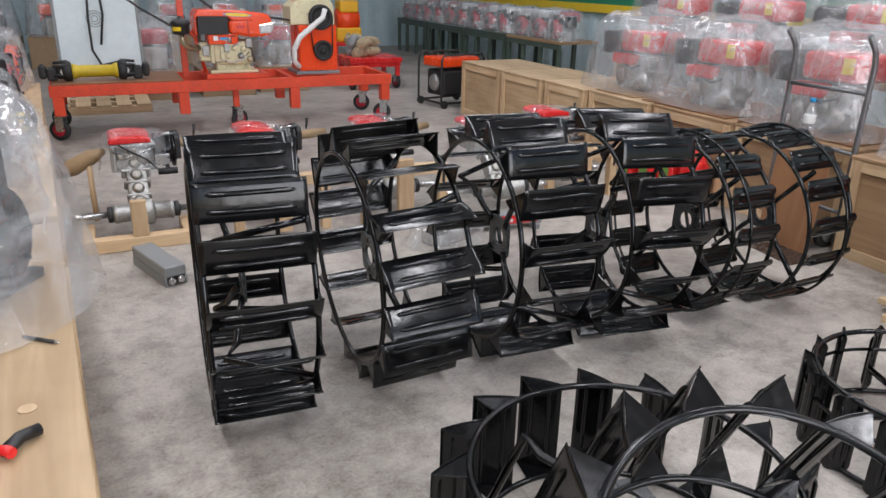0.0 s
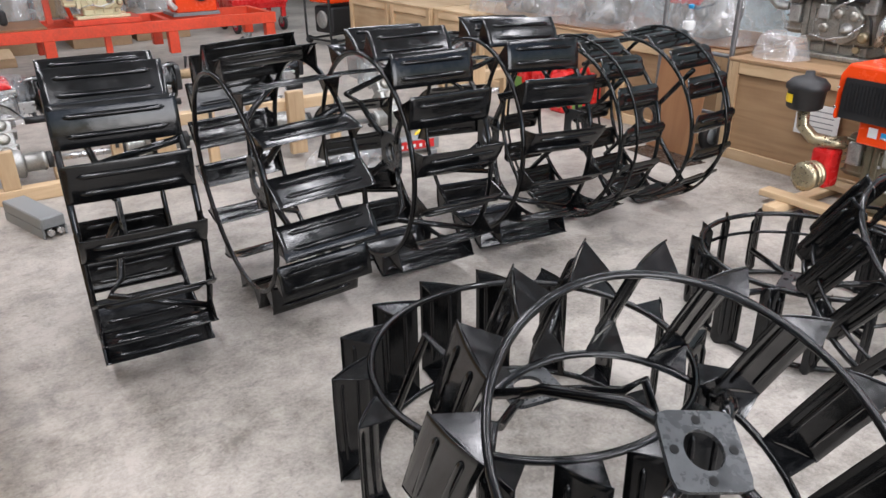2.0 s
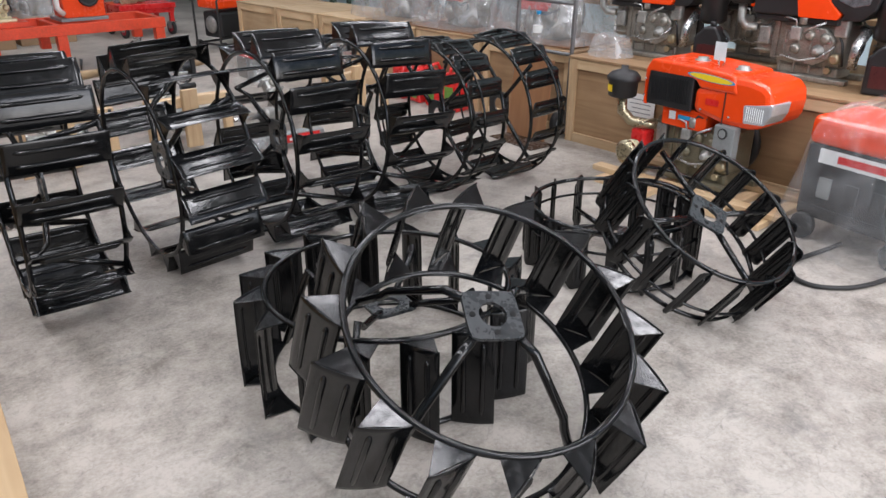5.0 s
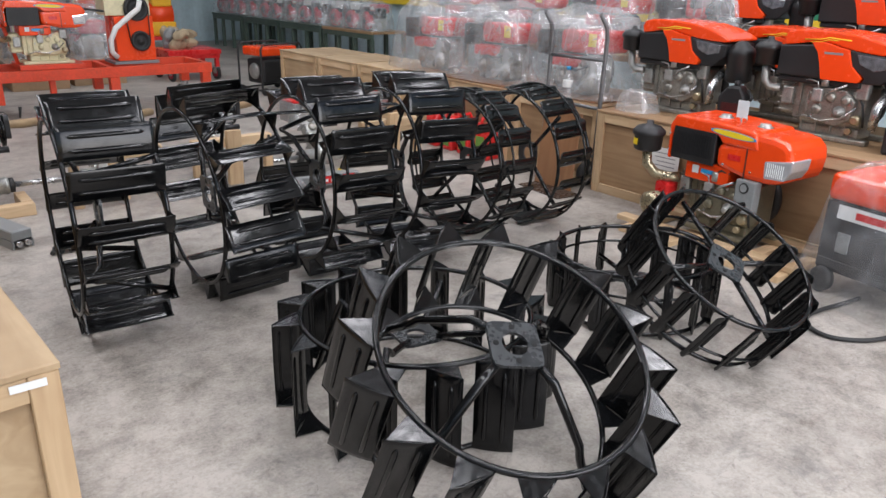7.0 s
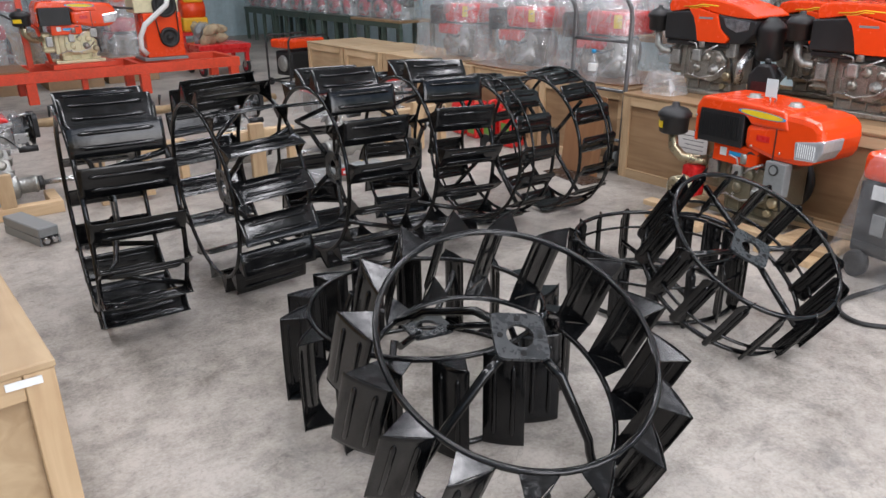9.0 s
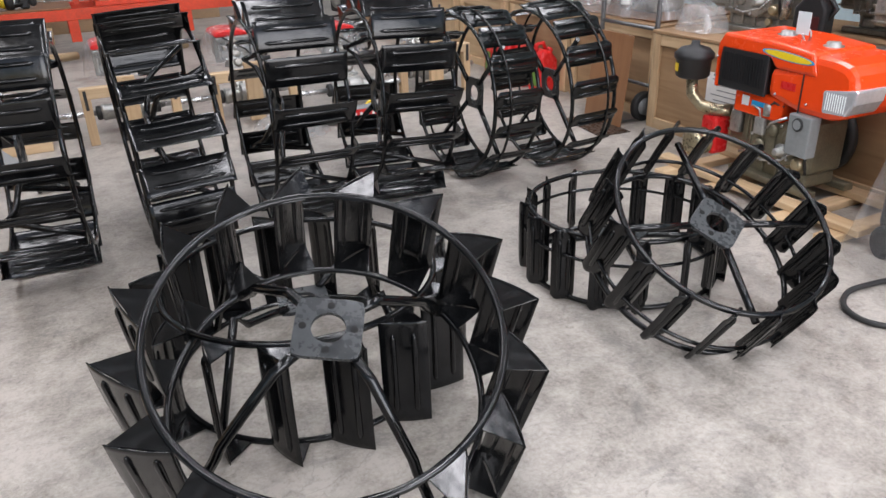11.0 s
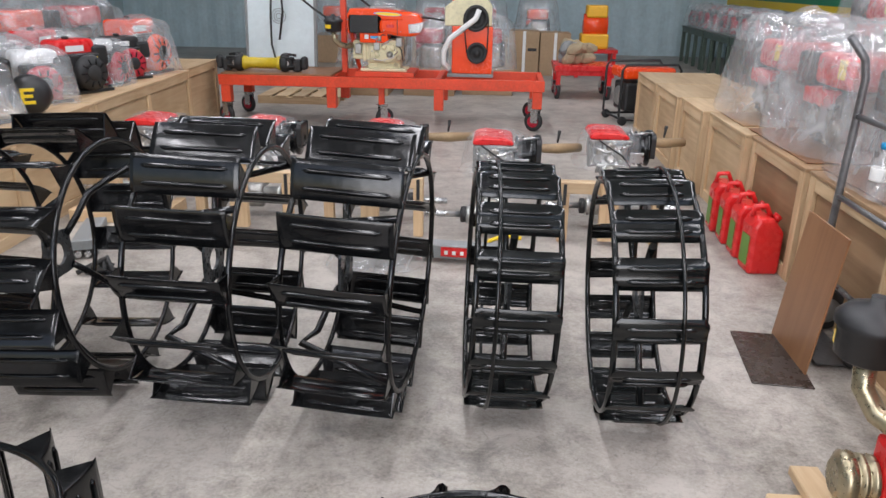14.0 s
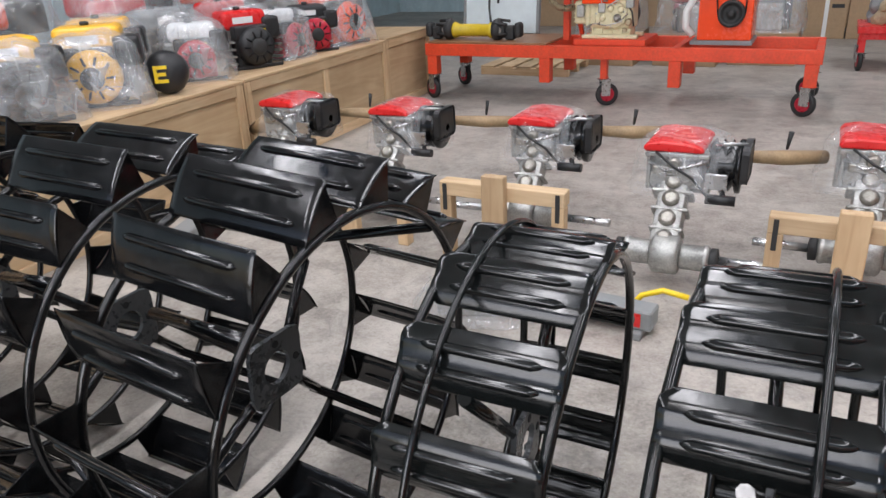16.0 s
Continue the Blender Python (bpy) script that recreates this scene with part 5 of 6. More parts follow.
# ---- wrapped generator by the front ----
gw = thing("welding_generator", pose(3.56, 0.5, 0, 0, 0, -100) @ Matrix.Diagonal((1, 1, 1.2, 1)), "red and black generator under a clear plastic sheet", "generator")
block("body", PLASTIC_BLACK, gw, -0.3, 0.3, -0.2, 0.22, 0.1, 0.42, 0.02, "black generator body")
block("top_tank", ORANGE, gw, -0.3, 0.3, -0.21, 0.22, 0.42, 0.54, 0.03, "orange-red fuel tank", 3)
block("name_plate", WHITE, gw, -0.22, 0.24, -0.212, -0.208, 0.35, 0.41, 0, "white plate with a red emblem bar")
block("name_bar", RED, gw, -0.12, 0.2, -0.2145, -0.2125, 0.365, 0.395, 0)
for k in range(3):
    block("socket", RUBBER if k else GREY, gw, -0.2 + 0.14 * k, -0.13 + 0.14 * k, -0.208, -0.2, 0.2, 0.29, 0.004)
block("control_strip", RUBBER, gw, -0.28, 0.28, -0.207, -0.201, 0.13, 0.16, 0.002)
for x in (-0.24, 0.24):
    for y in (-0.2, 0.2):
        bm = B(); lathe(bm, [(0.03, -0.02), (0.06, -0.02), (0.06, 0.02), (0.03, 0.02)], 18, pose(x, y, 0.06, 90, 0, 0)); part("caster_wheel", bm, RUBBER, gw)
part("plastic_cover", drape(0.36, 0.31, 0.62, 12.5, 1.2), FILM_CLEAR, gw, "clear plastic sheet")
cb = thing("floor_cable", pose(0, 0, 0), "loop of thick black cable on the floor", "cable")
CABLE = [(3.45, 0.2), (3.3, 0.24), (3.12, 0.28), (2.97, 0.34), (2.87, 0.45), (2.89, 0.56), (3.0, 0.63), (3.13, 0.63), (3.3, 0.6), (3.45, 0.58)]


def smooth_run(pts, n=6):
    """Points of a smooth curve through pts."""
    out = []
    P = [Vector(p) for p in pts]
    for i_ in range(len(P) - 1):
        a, b, c, d = P[max(i_ - 1, 0)], P[i_], P[i_ + 1], P[min(i_ + 2, len(P) - 1)]
        for k in range(n):
            t = k / n
            out.append(0.5 * (2 * b + (c - a) * t + (2 * a - 5 * b + 4 * c - d) * t * t + (3 * b - a - 3 * c + d) * t ** 3))
    return out + [P[-1]]


bm = B(); tube(bm, smooth_run([(x, y, 0.012) for x, y in CABLE]), 0.011, 8); part("cable_run", bm, RUBBER, cb)

# ---- on the orange frame ----
square_diesel(pose(1.2, 8.2, 0.581) @ Matrix.Diagonal((0.88, 0.88, 0.88, 1)), "orange and cream diesel engine on the orange frame", CREAM, extra=False)
mill = thing("grain_mill", pose(2.14, 8.32, CT + 0.001) @ Matrix.Diagonal((0.82, 0.9, 0.84, 1)), "orange mill cabinet with cream hopper, belt wheel and hose", "mill")
block("plinth", GREY, mill, -0.3, 0.3, -0.22, 0.26, 0.0, 0.04, 0.004)
block("cabinet", ORANGE, mill, -0.24, 0.28, -0.18, 0.24, 0.041, 0.62, 0.01, "orange-red sheet cabinet")
side_profile("hopper", CREAM, mill, [(-0.34, 0.625), (-0.34, 0.85), (-0.2, 0.95), (0.2, 0.95), (0.26, 0.85), (0.26, 0.625)], -0.17, 0.22, "cream hopper casing")
for x, z, r in ((0.06, 0.72, 0.16), (0.08, 0.3, 0.13)):
    bm = B(); lathe(bm, [(r * 0.6, 0.0), (r, 0.005), (r, 0.05), (r * 0.75, 0.055), (r * 0.72, 0.02), (r * 0.3, 0.02), (r * 0.25, 0.06), (0.01, 0.062)], 32, pose(x, -0.182, z, 90, 0, 0)); part("belt_wheel", bm, RUBBER, mill, "black belt wheel")
for x0, x1 in ((-0.1, -0.05), (0.22, 0.21)):
    bm = B(); tube(bm, [(x0, -0.21, 0.72), (x1, -0.21, 0.3)], 0.008, 6); part("drive_belt", bm, RUBBER, mill)
bm = B(); tube(bm, [(0.1, -0.27, 0.82), (0.06, -0.3, 0.72), (-0.1, -0.3, 0.6), (-0.26, -0.3, 0.48), (-0.34, -0.3, 0.33), (-0.34, -0.28, 0.18), (-0.27, -0.26, 0.1)], 0.035, 14); part("hose", bm, WHITE_HOSE, mill, "white ribbed hose")
pan = thing("sheet_panel", pose(-0.04, 8.62, CT + 0.021, -6, 0, 0), "pale blue steel panel with a round dial, propped upright", "panel")
bm = B(); box(bm, -0.4, 0.4, -0.02, 0.02, 0.0, 0.86, 0.006); part("sheet", bm, PANEL, pan)
for a in ((-0.41, -0.38, -0.028, 0.028, 0.0, 0.87), (0.38, 0.41, -0.028, 0.028, 0.0, 0.87), (-0.38, 0.38, -0.028, 0.028, 0.84, 0.87)):
    bm = B(); box(bm, *a, 0.003); part("edge_frame", bm, GREY, pan)
for r in (0.03, 0.055, 0.08):
    bm = B(); tube(bm, ring_pts(r, 0, 28), 0.004, 5, closed=True); bmesh.ops.transform(bm, matrix=pose(-0.02, -0.024, 0.55, 90, 0, 0), verts=bm.verts[:]); part("dial_ring", bm, GREY, pan)
block("notice", PAPER, pan, 0.16, 0.28, -0.024, -0.021, 0.74, 0.82, 0)
pto = thing("drive_shaft", pose(-0.12, 8.13, CT + 0.022, 0, 0, 0), "tractor drive shaft in a yellow plastic guard", "drive shaft")
bm = B(); lathe(bm, [(0.05, -0.22), (0.075, -0.2), (0.07, -0.17), (0.058, -0.16), (0.058, 0.16), (0.07, 0.17), (0.075, 0.2), (0.05, 0.22)], 24, pose(0, 0, 0.085, 0, 90, 0)); part("guard", bm, PTO_YELLOW, pto, "yellow ribbed guard")
for sx in (-1, 1):
    block("yoke", RUBBER, pto, *sorted((sx * 0.22, sx * 0.34)), -0.06, 0.06, 0.03, 0.15, 0.025, "black universal joint")
    block("yoke_fork", RUBBER, pto, *sorted((sx * 0.34, sx * 0.43)), -0.05, 0.05, 0.0, 0.13, 0.02)
    bm = B(); tube(bm, [(sx * 0.28, -0.07, 0.09), (sx * 0.28, 0.07, 0.09)], 0.03, 12); part("joint_cross", bm, STEEL, pto)
    bm = B(); lathe(bm, [(0.05, 0.2), (0.09, 0.215), (0.1, 0.235), (0.1, 0.27), (0.08, 0.29), (0.05, 0.3)], 18, pose(0, 0, 0.09, 0, sx * 90, 0)); part("clutch_cover", bm, RUBBER, pto, "black clutch housing")
    for k in range(5):
        a = 2 * math.pi * k / 5
        bm = B(); tube(bm, [(sx * 0.24, 0.085 * math.cos(a), 0.1 + 0.085 * math.sin(a)), (sx * 0.37, 0.07 * math.cos(a), 0.1 + 0.07 * math.sin(a))], 0.014, 8); part("spring_bolt", bm, RUBBER, pto)
    block("yoke_end", RUBBER, pto, *sorted((sx * 0.43, sx * 0.5)), -0.06, 0.06, 0.02, 0.16, 0.03)
cab = thing("hanging_cable", pose(0, 0, 0), "black rubber cables strung over the orange frame", "cable")
bm = B(); tube(bm, [(-0.1, 8.56, 1.45), (-0.12, 8.54, 1.1), (-0.12, 8.52, 0.8), (-0.05, 8.4, 0.66), (0.1, 8.3, 0.7)], 0.012, 8); part("cable_run", bm, RUBBER, cab)
bm = B(); tube(bm, [(0.0, 8.56, 1.45), (0.02, 8.54, 1.15), (-0.03, 8.53, 0.85)], 0.012, 8); part("cable_run", bm, RUBBER, cab)
bm = B(); tube(bm, [(0.05, 8.5, 1.45), (0.4, 8.4, 1.2), (0.72, 8.33, 1.0), (0.9, 8.3, 0.95)], 0.012, 8); part("cable_run", bm, RUBBER, cab)
bm = B(); tube(bm, [(0.75, 8.3, 1.45), (1.1, 8.25, 1.2), (1.9, 8.2, 1.1), (2.25, 8.15, 1.25)], 0.012, 8); part("cable_run", bm, RUBBER, cab)

# ---- tiller gearboxes on timber stands ----


def tiller(x, y, label, handle=True):
    """Walking-tractor gearbox standing on its axle: red-topped upper case, leg, axle housings with hexagon shafts."""
    t = thing("tiller_gearbox", pose(x, y, 0), label, "gearbox", "tiller gearboxes")
    side_profile("top_cover", RED, t, [(-0.15, 0.55), (-0.158, 0.565), (-0.14, 0.588), (-0.08, 0.598), (0.04, 0.592), (0.085, 0.58), (0.1, 0.565), (0.095, 0.552)], -0.09, 0.24, "red top cover", 0.01)
    block("upper_case", ALLOY, t, -0.14, 0.11, -0.03, 0.22, 0.37, 0.549, 0.03, "cast alloy gear case")
    for k in range(4):
        block("case_rib", ALLOY, t, -0.14 + 0.07 * k, -0.122 + 0.07 * k, -0.075, -0.03, 0.38 + 0.025 * (k % 2), 0.54, 0.006)
    block("bell_flange", ALLOY, t, -0.155, 0.125, 0.0, 0.025, 0.35, 0.548, 0.01)
    block("case_lip", ALLOY, t, -0.15, 0.12, -0.082, 0.0, 0.528, 0.547, 0.005)
    bm = B(); lathe(bm, [(0.06, 0), (0.065, 0.012), (0.05, 0.03), (0.022, 0.05)], 20, pose(0.03, -0.05, 0.45, 90, 0, 0)); part("bearing_cap", bm, ALLOY, t)
    bm = B(); lathe(bm, [(0.045, 0), (0.05, 0.01), (0.035, 0.03)], 18, pose(-0.085, -0.05, 0.42, 90, 0, 0)); part("bearing_cap", bm, ALLOY, t)
    bm = B(); lathe(bm, [(0.03, 0), (0.034, 0.01), (0.02, 0.035)], 14, pose(-0.02, -0.07, 0.5, 90, 0, 0)); part("bearing_cap", bm, CAST, t)
    bm = B(); tube(bm, [(-0.1, -0.09, 0.55), (-0.02, -0.12, 0.5), (0.06, -0.11, 0.45), (0.13, -0.08, 0.36)], 0.006, 6); part("cable", bm, RUBBER, t)
    bm = B(); tube(bm, [(-0.13, -0.07, 0.5), (-0.05, -0.1, 0.47), (0.04, -0.11, 0.5), (0.12, -0.08, 0.52)], 0.008, 6); part("selector_rod", bm, STEEL, t)
    block("selector_plate", CAST, t, -0.11, 0.0, -0.095, -0.062, 0.45, 0.49, 0.008)
    for k in range(6):
        bm = B(); lathe(bm, [(0.011, 0), (0.011, 0.014)], 6, pose(-0.135 + 0.05 * k, -0.076, 0.535 - 0.14 * (k % 2), 90, 0, 0)); part("bolt", bm, STEEL, t)
    # leg that slopes down and forward to the axle
    LEG = pose(-0.015, -0.14, 0.27, -38, 0, 0)
    bm = B(); box(bm, -0.062, 0.062, -0.052, 0.052, -0.19, 0.17, 0.025, LEG, 2); part("leg_case", bm, ALLOY, t, "tapered alloy leg case")
    for k, z in enumerate((-0.15, -0.06, 0.03, 0.11)):
        w = 0.064 + 0.008 * k
        bm = B(); box(bm, -w, w, -0.055, 0.055, z - 0.009, z + 0.009, 0.006, LEG); part("leg_flange", bm, ALLOY, t)
        bm = B(); lathe(bm, [(0.034, 0), (0.038, 0.01), (0.02, 0.022)], 14, LEG @ pose(0.0, -0.05, z + 0.045, 90, 0, 0)); part("leg_boss", bm, CAST, t)
    bm = B(); lathe(bm, [(0.07, -0.06), (0.085, -0.045), (0.085, 0.045), (0.07, 0.06)], 22, pose(0, -0.25, 0.15, 0, 90, 0)); part("axle_case", bm, ALLOY, t)
    for sx in (-1, 1):
        bm = B(); lathe(bm, [(0.05, 0.06), (0.055, 0.07), (0.055, 0.15), (0.06, 0.155), (0.06, 0.17), (0.045, 0.18)], 20, pose(0, -0.25, 0.15, 0, sx * 90, 0)); part("axle_housing", bm, ALLOY, t)
        bm = B(); lathe(bm, [(0.045, 0.18), (0.05, 0.185), (0.05, 0.21), (0.03, 0.215)], 20, pose(0, -0.25, 0.15, 0, sx * 90, 0)); part("seal", bm, RUBBER, t)
        bm = B(); lathe(bm, [(0.02, 0.215), (0.02, 0.43), (0.017, 0.435)], 6, pose(0, -0.25, 0.15, 0, sx * 90, 0)); part("hexagon_shaft", bm, STEEL, t)
    bm = B(); lathe(bm, [(0.03, -0.02), (0.1, -0.015), (0.115, 0.0), (0.085, 0.018), (0.115, 0.036), (0.085, 0.054), (0.115, 0.072), (0.085, 0.088), (0.118, 0.1), (0.118, 0.118), (0.07, 0.125), (0.06, 0.145), (0.02, 0.15)], 26, pose(0.125, 0.05, 0.475, 0, 90, 0)); part("clutch_pulley", bm, BLACK, t, "black grooved clutch pulley")
    block("belt_guard", PLASTIC_BLACK, t, 0.245, 0.275, -0.06, 0.15, 0.42, 0.585, 0.03, "black belt guard", 3)
    bm = B(); tube(bm, [(0.13, 0.0, 0.57), (0.2, -0.03, 0.592), (0.26, 0.02, 0.58)], 0.008, 8); part("guard_stay", bm, STEEL, t)
    block("pulley_bracket", STEEL, t, 0.11, 0.2, -0.085, -0.07, 0.4, 0.47, 0.004)
    bm = B(); tube(bm, [(0.16, -0.02, 0.42), (0.19, -0.08, 0.37)], 0.012, 8); tube(bm, [(0.12, -0.09, 0.36), (0.24, -0.09, 0.36)], 0.022, 10); part("foot_pedal", bm, PLASTIC_BLACK, t, "black pedal")
    if handle:
        bm = B(); tube(bm, [(0.24, 0.2, 0.48), (0.4, 0.3, 0.46), (0.56, 0.4, 0.45)], [0.026, 0.034, 0.03], 10); part("wrapped_lever", bm, HAND, t, "lever wrapped in brown paper")
        bm = B(); tube(bm, [(0.4, 0.3, 0.5), (0.41, 0.3, 0.58)], [0.006, 0.012], 8); part("knob", bm, RUBBER, t)
    part("thin_wrap", drape(0.21, 0.2, 0.27, x * 7), FILM_THIN, t, "thin clear wrap", m=pose(0.0, 0.1, 0.345))
    return t


lv = thing("paper_parcel", pose(-0.14, 5.16, 0), "long brown paper parcel propped beside a gearbox", "parcel")
bm = B(); tube(bm, [(0.0, 0.0, 0.47), (-0.08, 0.03, 0.43), (-0.2, 0.06, 0.36), (-0.33, 0.1, 0.31)], [0.02, 0.05, 0.055, 0.035], 10); part("paper_wrap", bm, HAND, lv)
bm = B(); tube(bm, [(-0.1, 0.02, 0.38), (-0.1, 0.02, 0.0)], 0.018, 8); part("prop", bm, BATTEN_Z, lv)
bm = B(); tube(bm, [(-0.3, 0.09, 0.3), (-0.3, 0.09, 0.0)], 0.018, 8); part("prop", bm, BATTEN_Z, lv)


def timber_stand(x, y, style):
    s = thing("timber_stand", pose(x, y, 0), "raw pine stand under a tiller gearbox", "stand", "timber stands")
    if style == "floor":
        for a in ((-0.3, 0.34, -0.06, 0.02, 0.0, 0.08), (-0.3, -0.23, 0.021, 0.3, 0.0, 0.08), (0.27, 0.34, 0.021, 0.3, 0.0, 0.08)):
            bm = B(); box(bm, *a, 0.004); part("sill", bm, BATTEN_X, s)
        bm = B(); box(bm, -0.02, 0.07, -0.055, -0.005, 0.081, 0.3, 0.004); part("upright", bm, BATTEN_Z, s)
    else:
        bm = B(); box(bm, -0.3, 0.32, -0.05, 0.03, 0.31, 0.38, 0.004); part("cross_rail", bm, BATTEN_X, s)
        for xx in (-0.3, 0.26):
            bm = B(); box(bm, xx, xx + 0.06, -0.05, 0.01, 0.0, 0.309, 0.004); part("leg", bm, BATTEN_Z, s)
            bm = B(); box(bm, xx + 0.02, xx + 0.04, -0.056, -0.051, 0.24, 0.37); part("strap", bm, RUBBER, s)
        bm = B(); box(bm, -0.06, 0.05, -0.1, -0.051, 0.03, 0.44, 0.004); part("upright", bm, BATTEN_Z, s)
    return s


for x, y in ((0.045, 5.02), (0.845, 5.0), (1.695, 4.98), (2.445, 4.7), (3.2, 4.97)):
    tiller(x, y, "red-topped walking-tractor gearbox in thin clear wrap")
timber_stand(-0.02, 4.54, "floor"); timber_stand(0.85, 4.5, "rail"); timber_stand(1.68, 4.47, "rail"); timber_stand(3.13, 4.47, "rail")

# ---- loose parts on the floor between the wheels and gearboxes ----
br = thing("steel_bracket", pose(0.06, 4.05, 0, 0, 0, 108), "grey steel channel bracket lying on the floor", "bracket")
bm = B(); box(bm, -0.22, 0.22, -0.06, 0.06, 0.05, 0.11, 0.006); box(bm, -0.22, 0.22, -0.06, -0.05, 0.0, 0.05); box(bm, -0.22, 0.22, 0.05, 0.06, 0.0, 0.05); part("channel", bm, GREY, br)
for y in (-0.025, 0.025):
    bm = B(); tube(bm, [(-0.235, y, 0.03), (-0.2, y, 0.03)], 0.018, 10); part("bush", bm, STEEL, br)
hb = thing("hitch_bar", pose(2.2, 4.03, 0, 0, 0, -5), "grey drawbar box with a red and orange panel", "drawbar")
bm = B(); box(bm, -0.45, 0.3, -0.05, 0.05, 0.03, 0.11, 0.006); part("bar", bm, GREY, hb)
block("red_panel", RED, hb, -0.05, 0.26, -0.054, -0.051, 0.045, 0.1, 0)
for k in range(6):
    block("letter_bar", PAPER, hb, -0.03 + 0.045 * k, -0.01 + 0.045 * k, -0.057, -0.055, 0.058, 0.08, 0)
for x in (-0.4, 0.22):
    block("foot", GREY, hb, x, x + 0.05, -0.08, 0.08, 0.0, 0.03, 0.004)
yh = thing("yellow_strap", pose(2.42, 4.1, 0), "short bright yellow strap on the drawbar", "strap")
bm = B(); tube(bm, [(-0.06, 0, 0.012), (0.0, 0.02, 0.1), (0.08, 0.03, 0.13), (0.18, 0.02, 0.12)], 0.012, 6); part("webbing", bm, DECAL, yh)
pl = thing("plastic_parcel", pose(1.78, 3.95, 0, 0, 0, 20), "grey steel parts in clear plastic on the floor", "parcel")
block("steel_part", ALLOY, pl, -0.16, 0.16, -0.08, 0.08, 0.0, 0.09, 0.02)
block("dark_handle", RUBBER, pl, -0.2, -0.05, -0.1, -0.04, 0.09, 0.13, 0.02)
part("plastic_cover", drape(0.24, 0.17, 0.14, 40), FILM, pl)
bl = thing("belt_tangle", pose(0.33, 3.65, 0), "black levers and bolts heaped on the floor", "parts heap")
for k in range(5):
    bm = B(); tube(bm, [(0.08 * math.cos(k), 0.07 * math.sin(k), 0.02), (0.02 * k - 0.05, 0.03, 0.04 + 0.01 * k), (-0.1 + 0.05 * k, -0.06, 0.02)], 0.014, 8); part("lever", bm, RUBBER, bl)

# ---- behind the frame ----
gen = thing("generator", pose(4.08, 8.75, 0, 0, 0, 12), "portable generator in a black tube frame with orange tank", "generator")
block("tank", ORANGE, gen, -0.3, 0.3, -0.22, 0.22, 0.5, 0.62, 0.03, "orange fuel tank", 3)
block("engine", PLASTIC_BLACK, gen, -0.26, 0.24, -0.18, 0.18, 0.14, 0.46, 0.03)
bm = B(); lathe(bm, [(0.03, 0.03), (0.1, 0.02), (0.11, 0.0)], 20, pose(-0.265, 0, 0.3, 0, -90, 0)); part("recoil_cover", bm, ALLOY, gen)
for y in (-0.25, 0.25):
    bm = B(); tube(bm, [(-0.34, y, 0.1), (-0.34, y, 0.6), (-0.3, y, 0.66), (0.3, y, 0.66), (0.34, y, 0.6), (0.34, y, 0.1), (0.3, y, 0.06), (-0.3, y, 0.06)], 0.014, 8, closed=True); part("frame_loop", bm, RUBBER, gen)
for x in (-0.3, 0.3):
    bm = B(); tube(bm, [(x, -0.25, 0.06), (x, 0.25, 0.06)], 0.014, 8); part("frame_bar", bm, RUBBER, gen)
    for y in (-0.26, 0.26):
        bm = B(); lathe(bm, [(0.02, -0.015), (0.05, -0.015), (0.05, 0.015), (0.02, 0.015)], 16, pose(x, y, 0.05, 90, 0, 0)); part("wheel", bm, RUBBER, gen)
sc = thing("small_trolley", pose(3.55, 10.6, 0, 0, 0, 0), "low red steel trolley on casters", "trolley")
block("deck", RED, sc, -0.35, 0.45, -0.35, 0.35, 0.38, 0.45, 0.006)
block("deck", RED, sc, -0.33, 0.43, -0.33, 0.33, 0.32, 0.379, 0.004)
for x in (-0.32, 0.36):
    for y in (-0.32, 0.26):
        block("leg", RED, sc, x, x + 0.06, y, y + 0.06, 0.19, 0.319, 0.004)
        caster(sc, x + 0.03, y + 0.03, 0.189, 10)
bn = thing("sack_bundle", pose(3.5, 10.7, 0.451), "heap of parts wrapped in brown sacking", "bundle")
for k in range(16):
    a = k * 2.4
    rr = 0.23 * math.sqrt((k % 8) / 8)
    bm = B(); bmesh.ops.create_icosphere(bm, subdivisions=2, radius=0.1)
    for v in bm.verts:
        v.co *= 1 + 0.3 * noise.noise(v.co * 14 + Vector((k, 0, 0)))
    bmesh.ops.transform(bm, matrix=pose(rr * math.cos(a), rr * math.sin(a), 0.07 + 0.13 * (k // 8), k * 40, k * 70, 0) @ Matrix.Diagonal((1.2, 0.8, 0.7, 1)), verts=bm.verts[:])
    part("wrapped_piece", bm, SACK if k % 4 else GREY, bn)
for x0, y0, w_, d_, h_ in ((2.62, 12.9, 0.5, 0.45, 0.72), (3.14, 12.9, 0.5, 0.45, 0.7)):
    ct = thing("carton", pose(x0, y0, 0), "tall brown cardboard carton with tape on the seam", "carton", "cartons")
    bm = B(); box(bm, 0, w_, 0, d_, 0.0, h_, 0.006); part("box", bm, CARTON, ct)
    bm = B(); box(bm, w_ * 0.45, w_ * 0.55, -0.003, -0.0005, 0.0, h_); part("tape", bm, PAPER, ct)
    bm = B(); box(bm, w_ * 0.62, w_ * 0.92, -0.003, -0.0005, h_ * 0.55, h_ * 0.62); part("print_bar", bm, RUBBER, ct)
om = thing("huller_machine", pose(4.05, 13.0, 0), "orange hulling machine on a red stand", "machine")
block("stand", RED, om, -0.35, 0.35, -0.3, 0.3, 0.4, 0.46, 0.006)
for x in (-0.33, 0.27):
    for y in (-0.28, 0.22):
        block("leg", RED, om, x, x + 0.06, y, y + 0.06, 0.0, 0.399, 0.004)
block("housing", YELLOW, om, -0.25, 0.2, -0.2, 0.2, 0.461, 0.7, 0.03, "orange-yellow housing")
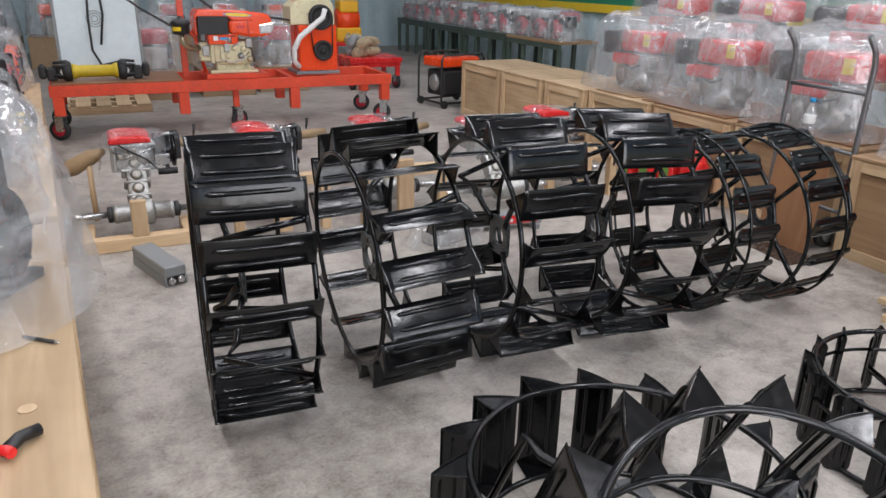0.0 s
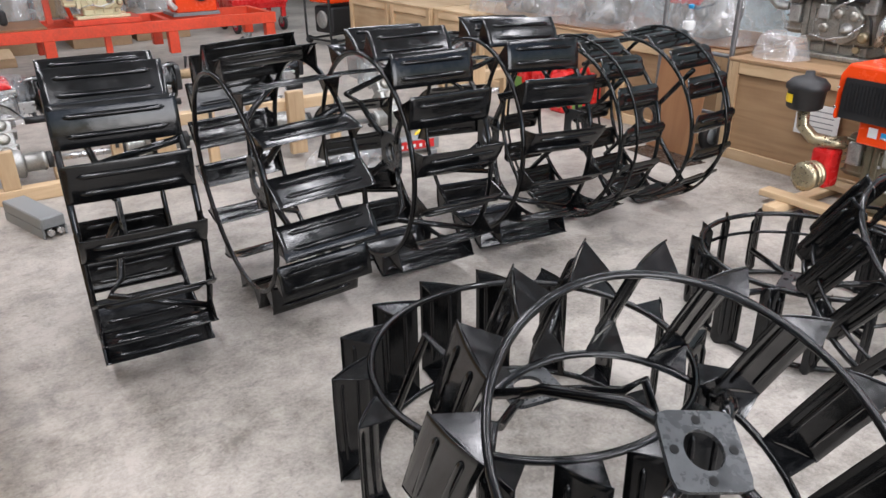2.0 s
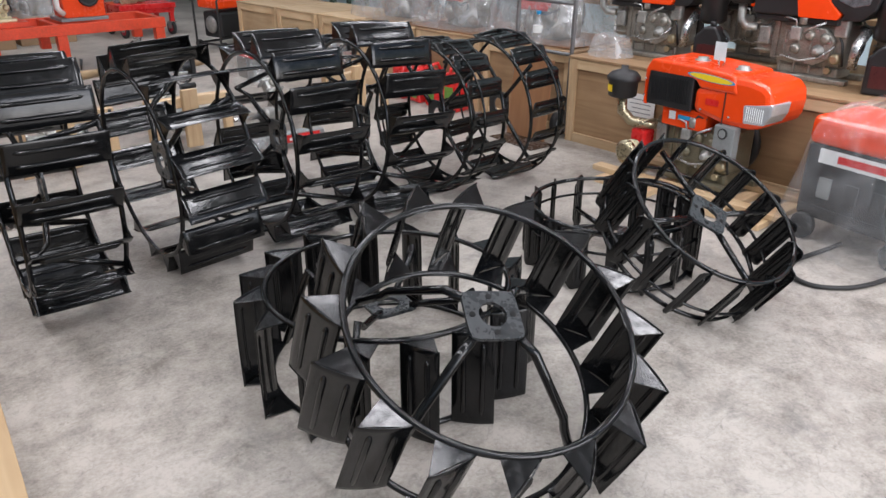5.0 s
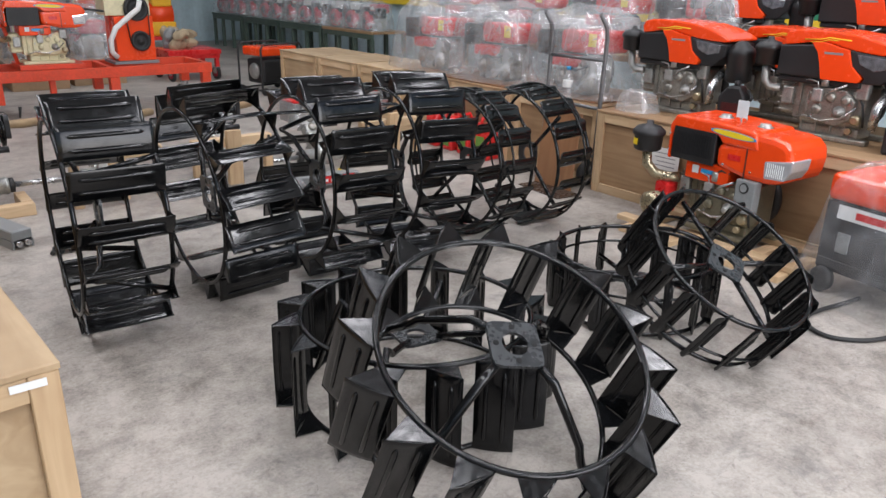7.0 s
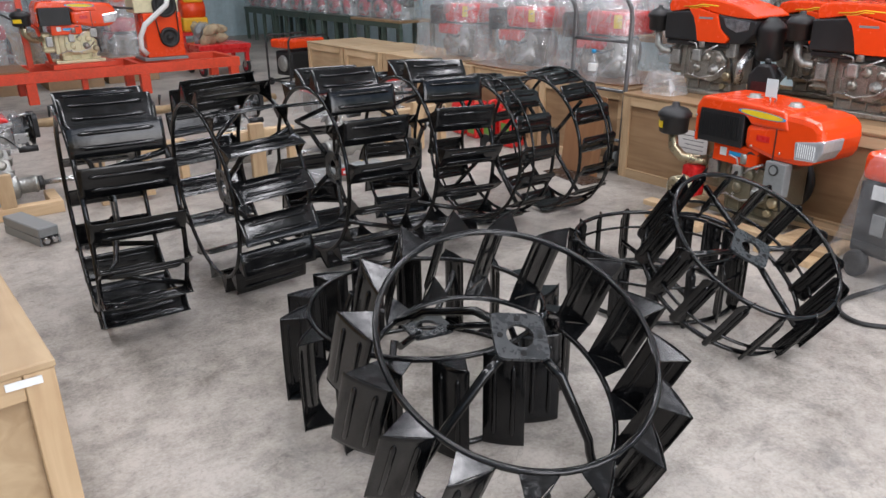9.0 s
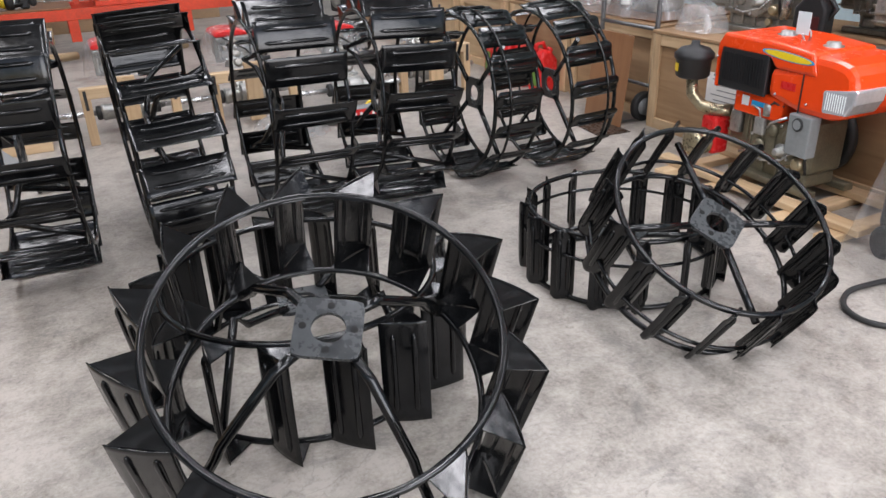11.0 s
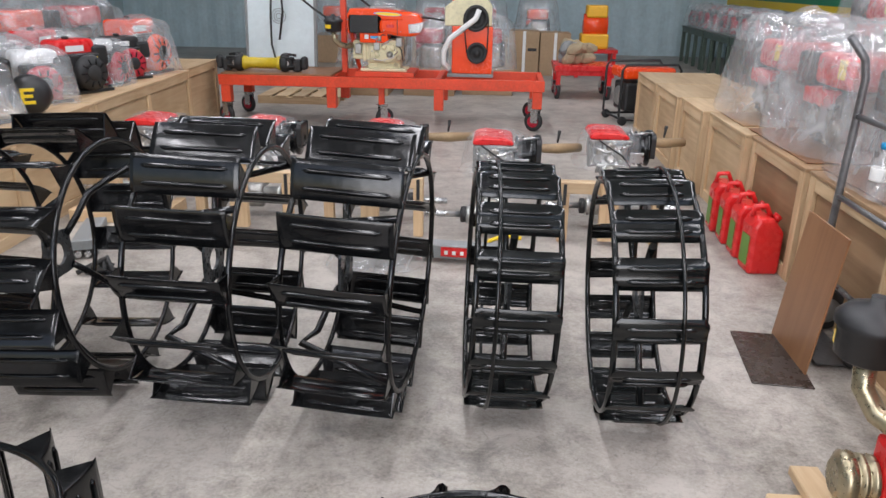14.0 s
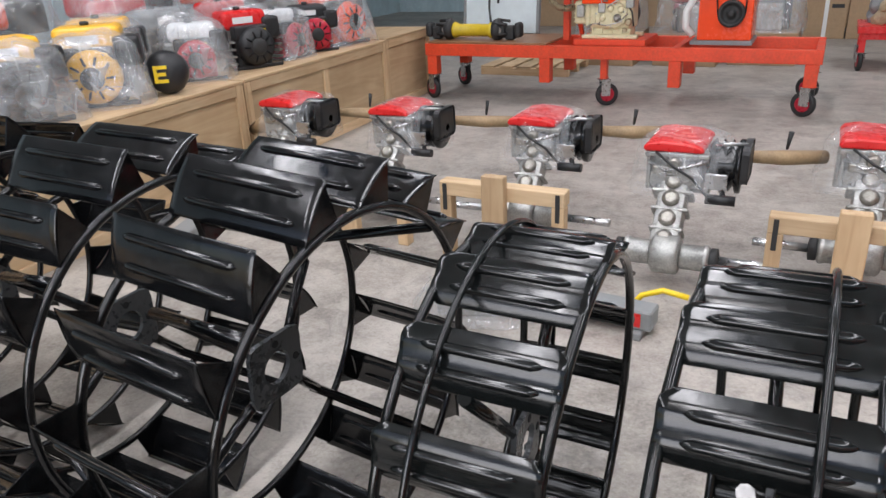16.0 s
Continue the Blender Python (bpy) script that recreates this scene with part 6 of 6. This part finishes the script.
bm = B(); lathe(bm, [(0.1, -0.2), (0.19, -0.19), (0.19, 0.19), (0.1, 0.2)], 24, pose(-0.02, 0, 0.82, 0, 90, 0)); part("drum", bm, ORANGE, om)
block("hopper", YELLOW, om, -0.18, 0.16, -0.16, 0.16, 0.95, 1.15, 0.03)
pal = thing("pallet", pose(-0.2, 9.75, 0), "worn pale wooden pallet on the floor", "pallet")
for k in range(5):
    bm = B(); box(bm, -0.4 + 0.22 * k, -0.24 + 0.22 * k, -0.4, 0.4, 0.08, 0.1, 0.003); part("deck_board", bm, BATTEN, pal)
for y in (-0.4, -0.04, 0.32):
    bm = B(); box(bm, -0.4, 0.64, y, y + 0.08, 0.0, 0.079, 0.003); part("bearer", bm, BATTEN_X, pal)

# low row of wrapped machines behind the frame
for k, (x, y) in enumerate(((0.6, 10.6), (1.5, 10.7), (2.3, 10.9))):
    wb = thing("machine_stand", pose(x, y, 0), "plain timber block under a wrapped machine", "stand", "machine stands")
    bm = B(); box(bm, -0.35, 0.35, -0.4, 0.4, 0.0, 0.35, 0.006); part("block", bm, CARTON, wb)
    wrapped_diesel(x, y, 0.351, 0.36, 0.42, 0.72, 50 + 2.7 * k, "dark red machine under clear plastic behind the frame", CRIMSON)
for k in range(6):
    x = -1.6 + 0.95 * k
    wb = thing("machine_stand", pose(x, 14.6, 0), "plain timber block under a wrapped machine", "stand", "machine stands")
    bm = B(); box(bm, -0.42, 0.42, -0.4, 0.4, 0.0, 0.5, 0.006); part("block", bm, CARTON, wb)
    wrapped_diesel(x, 14.6, 0.501, 0.4, 0.42, 0.75, 80 + 2.7 * k, "red machine under clear plastic by the far wall", (RED, ORANGE, WHITE, CRIMSON)[k % 4])

# ---- green benches along the wall with wrapped engines ----
for k in range(4):
    y0 = 9.4 + 1.65 * k
    bn_ = thing("steel_bench", pose(6.5, y0 + 0.8, 0), "dark green steel bench along the wall", "bench", "steel benches")
    bm = B(); box(bm, -0.35, 0.35, -0.8, 0.8, 0.66, 0.7, 0.004); part("bench_top", bm, PLY_DARK if k == 0 else BENCH, bn_)
    bm = B(); box(bm, -0.34, -0.3, -0.79, 0.79, 0.58, 0.659, 0.003); part("front_rail", bm, BENCH, bn_)
    for y in (-0.78, -0.26, 0.26, 0.72):
        for x in (-0.34, 0.28):
            bm = B(); box(bm, x, x + 0.06, y, y + 0.06, 0.0, 0.579 if x < 0 else 0.659, 0.003); part("leg", bm, BENCH, bn_)
    for j in range(3):
        small_engine(pose(6.42, y0 + 0.28 + 0.52 * j, 0.701, 0, 0, R_.uniform(-110, -70)), "crimson petrol engine with white tank under plastic", GREY, WHITE if (j + k) % 3 else CRIMSON, CRIMSON, 1.15, (0.27, 0.25, 0.46, R_.uniform(0, 90)))
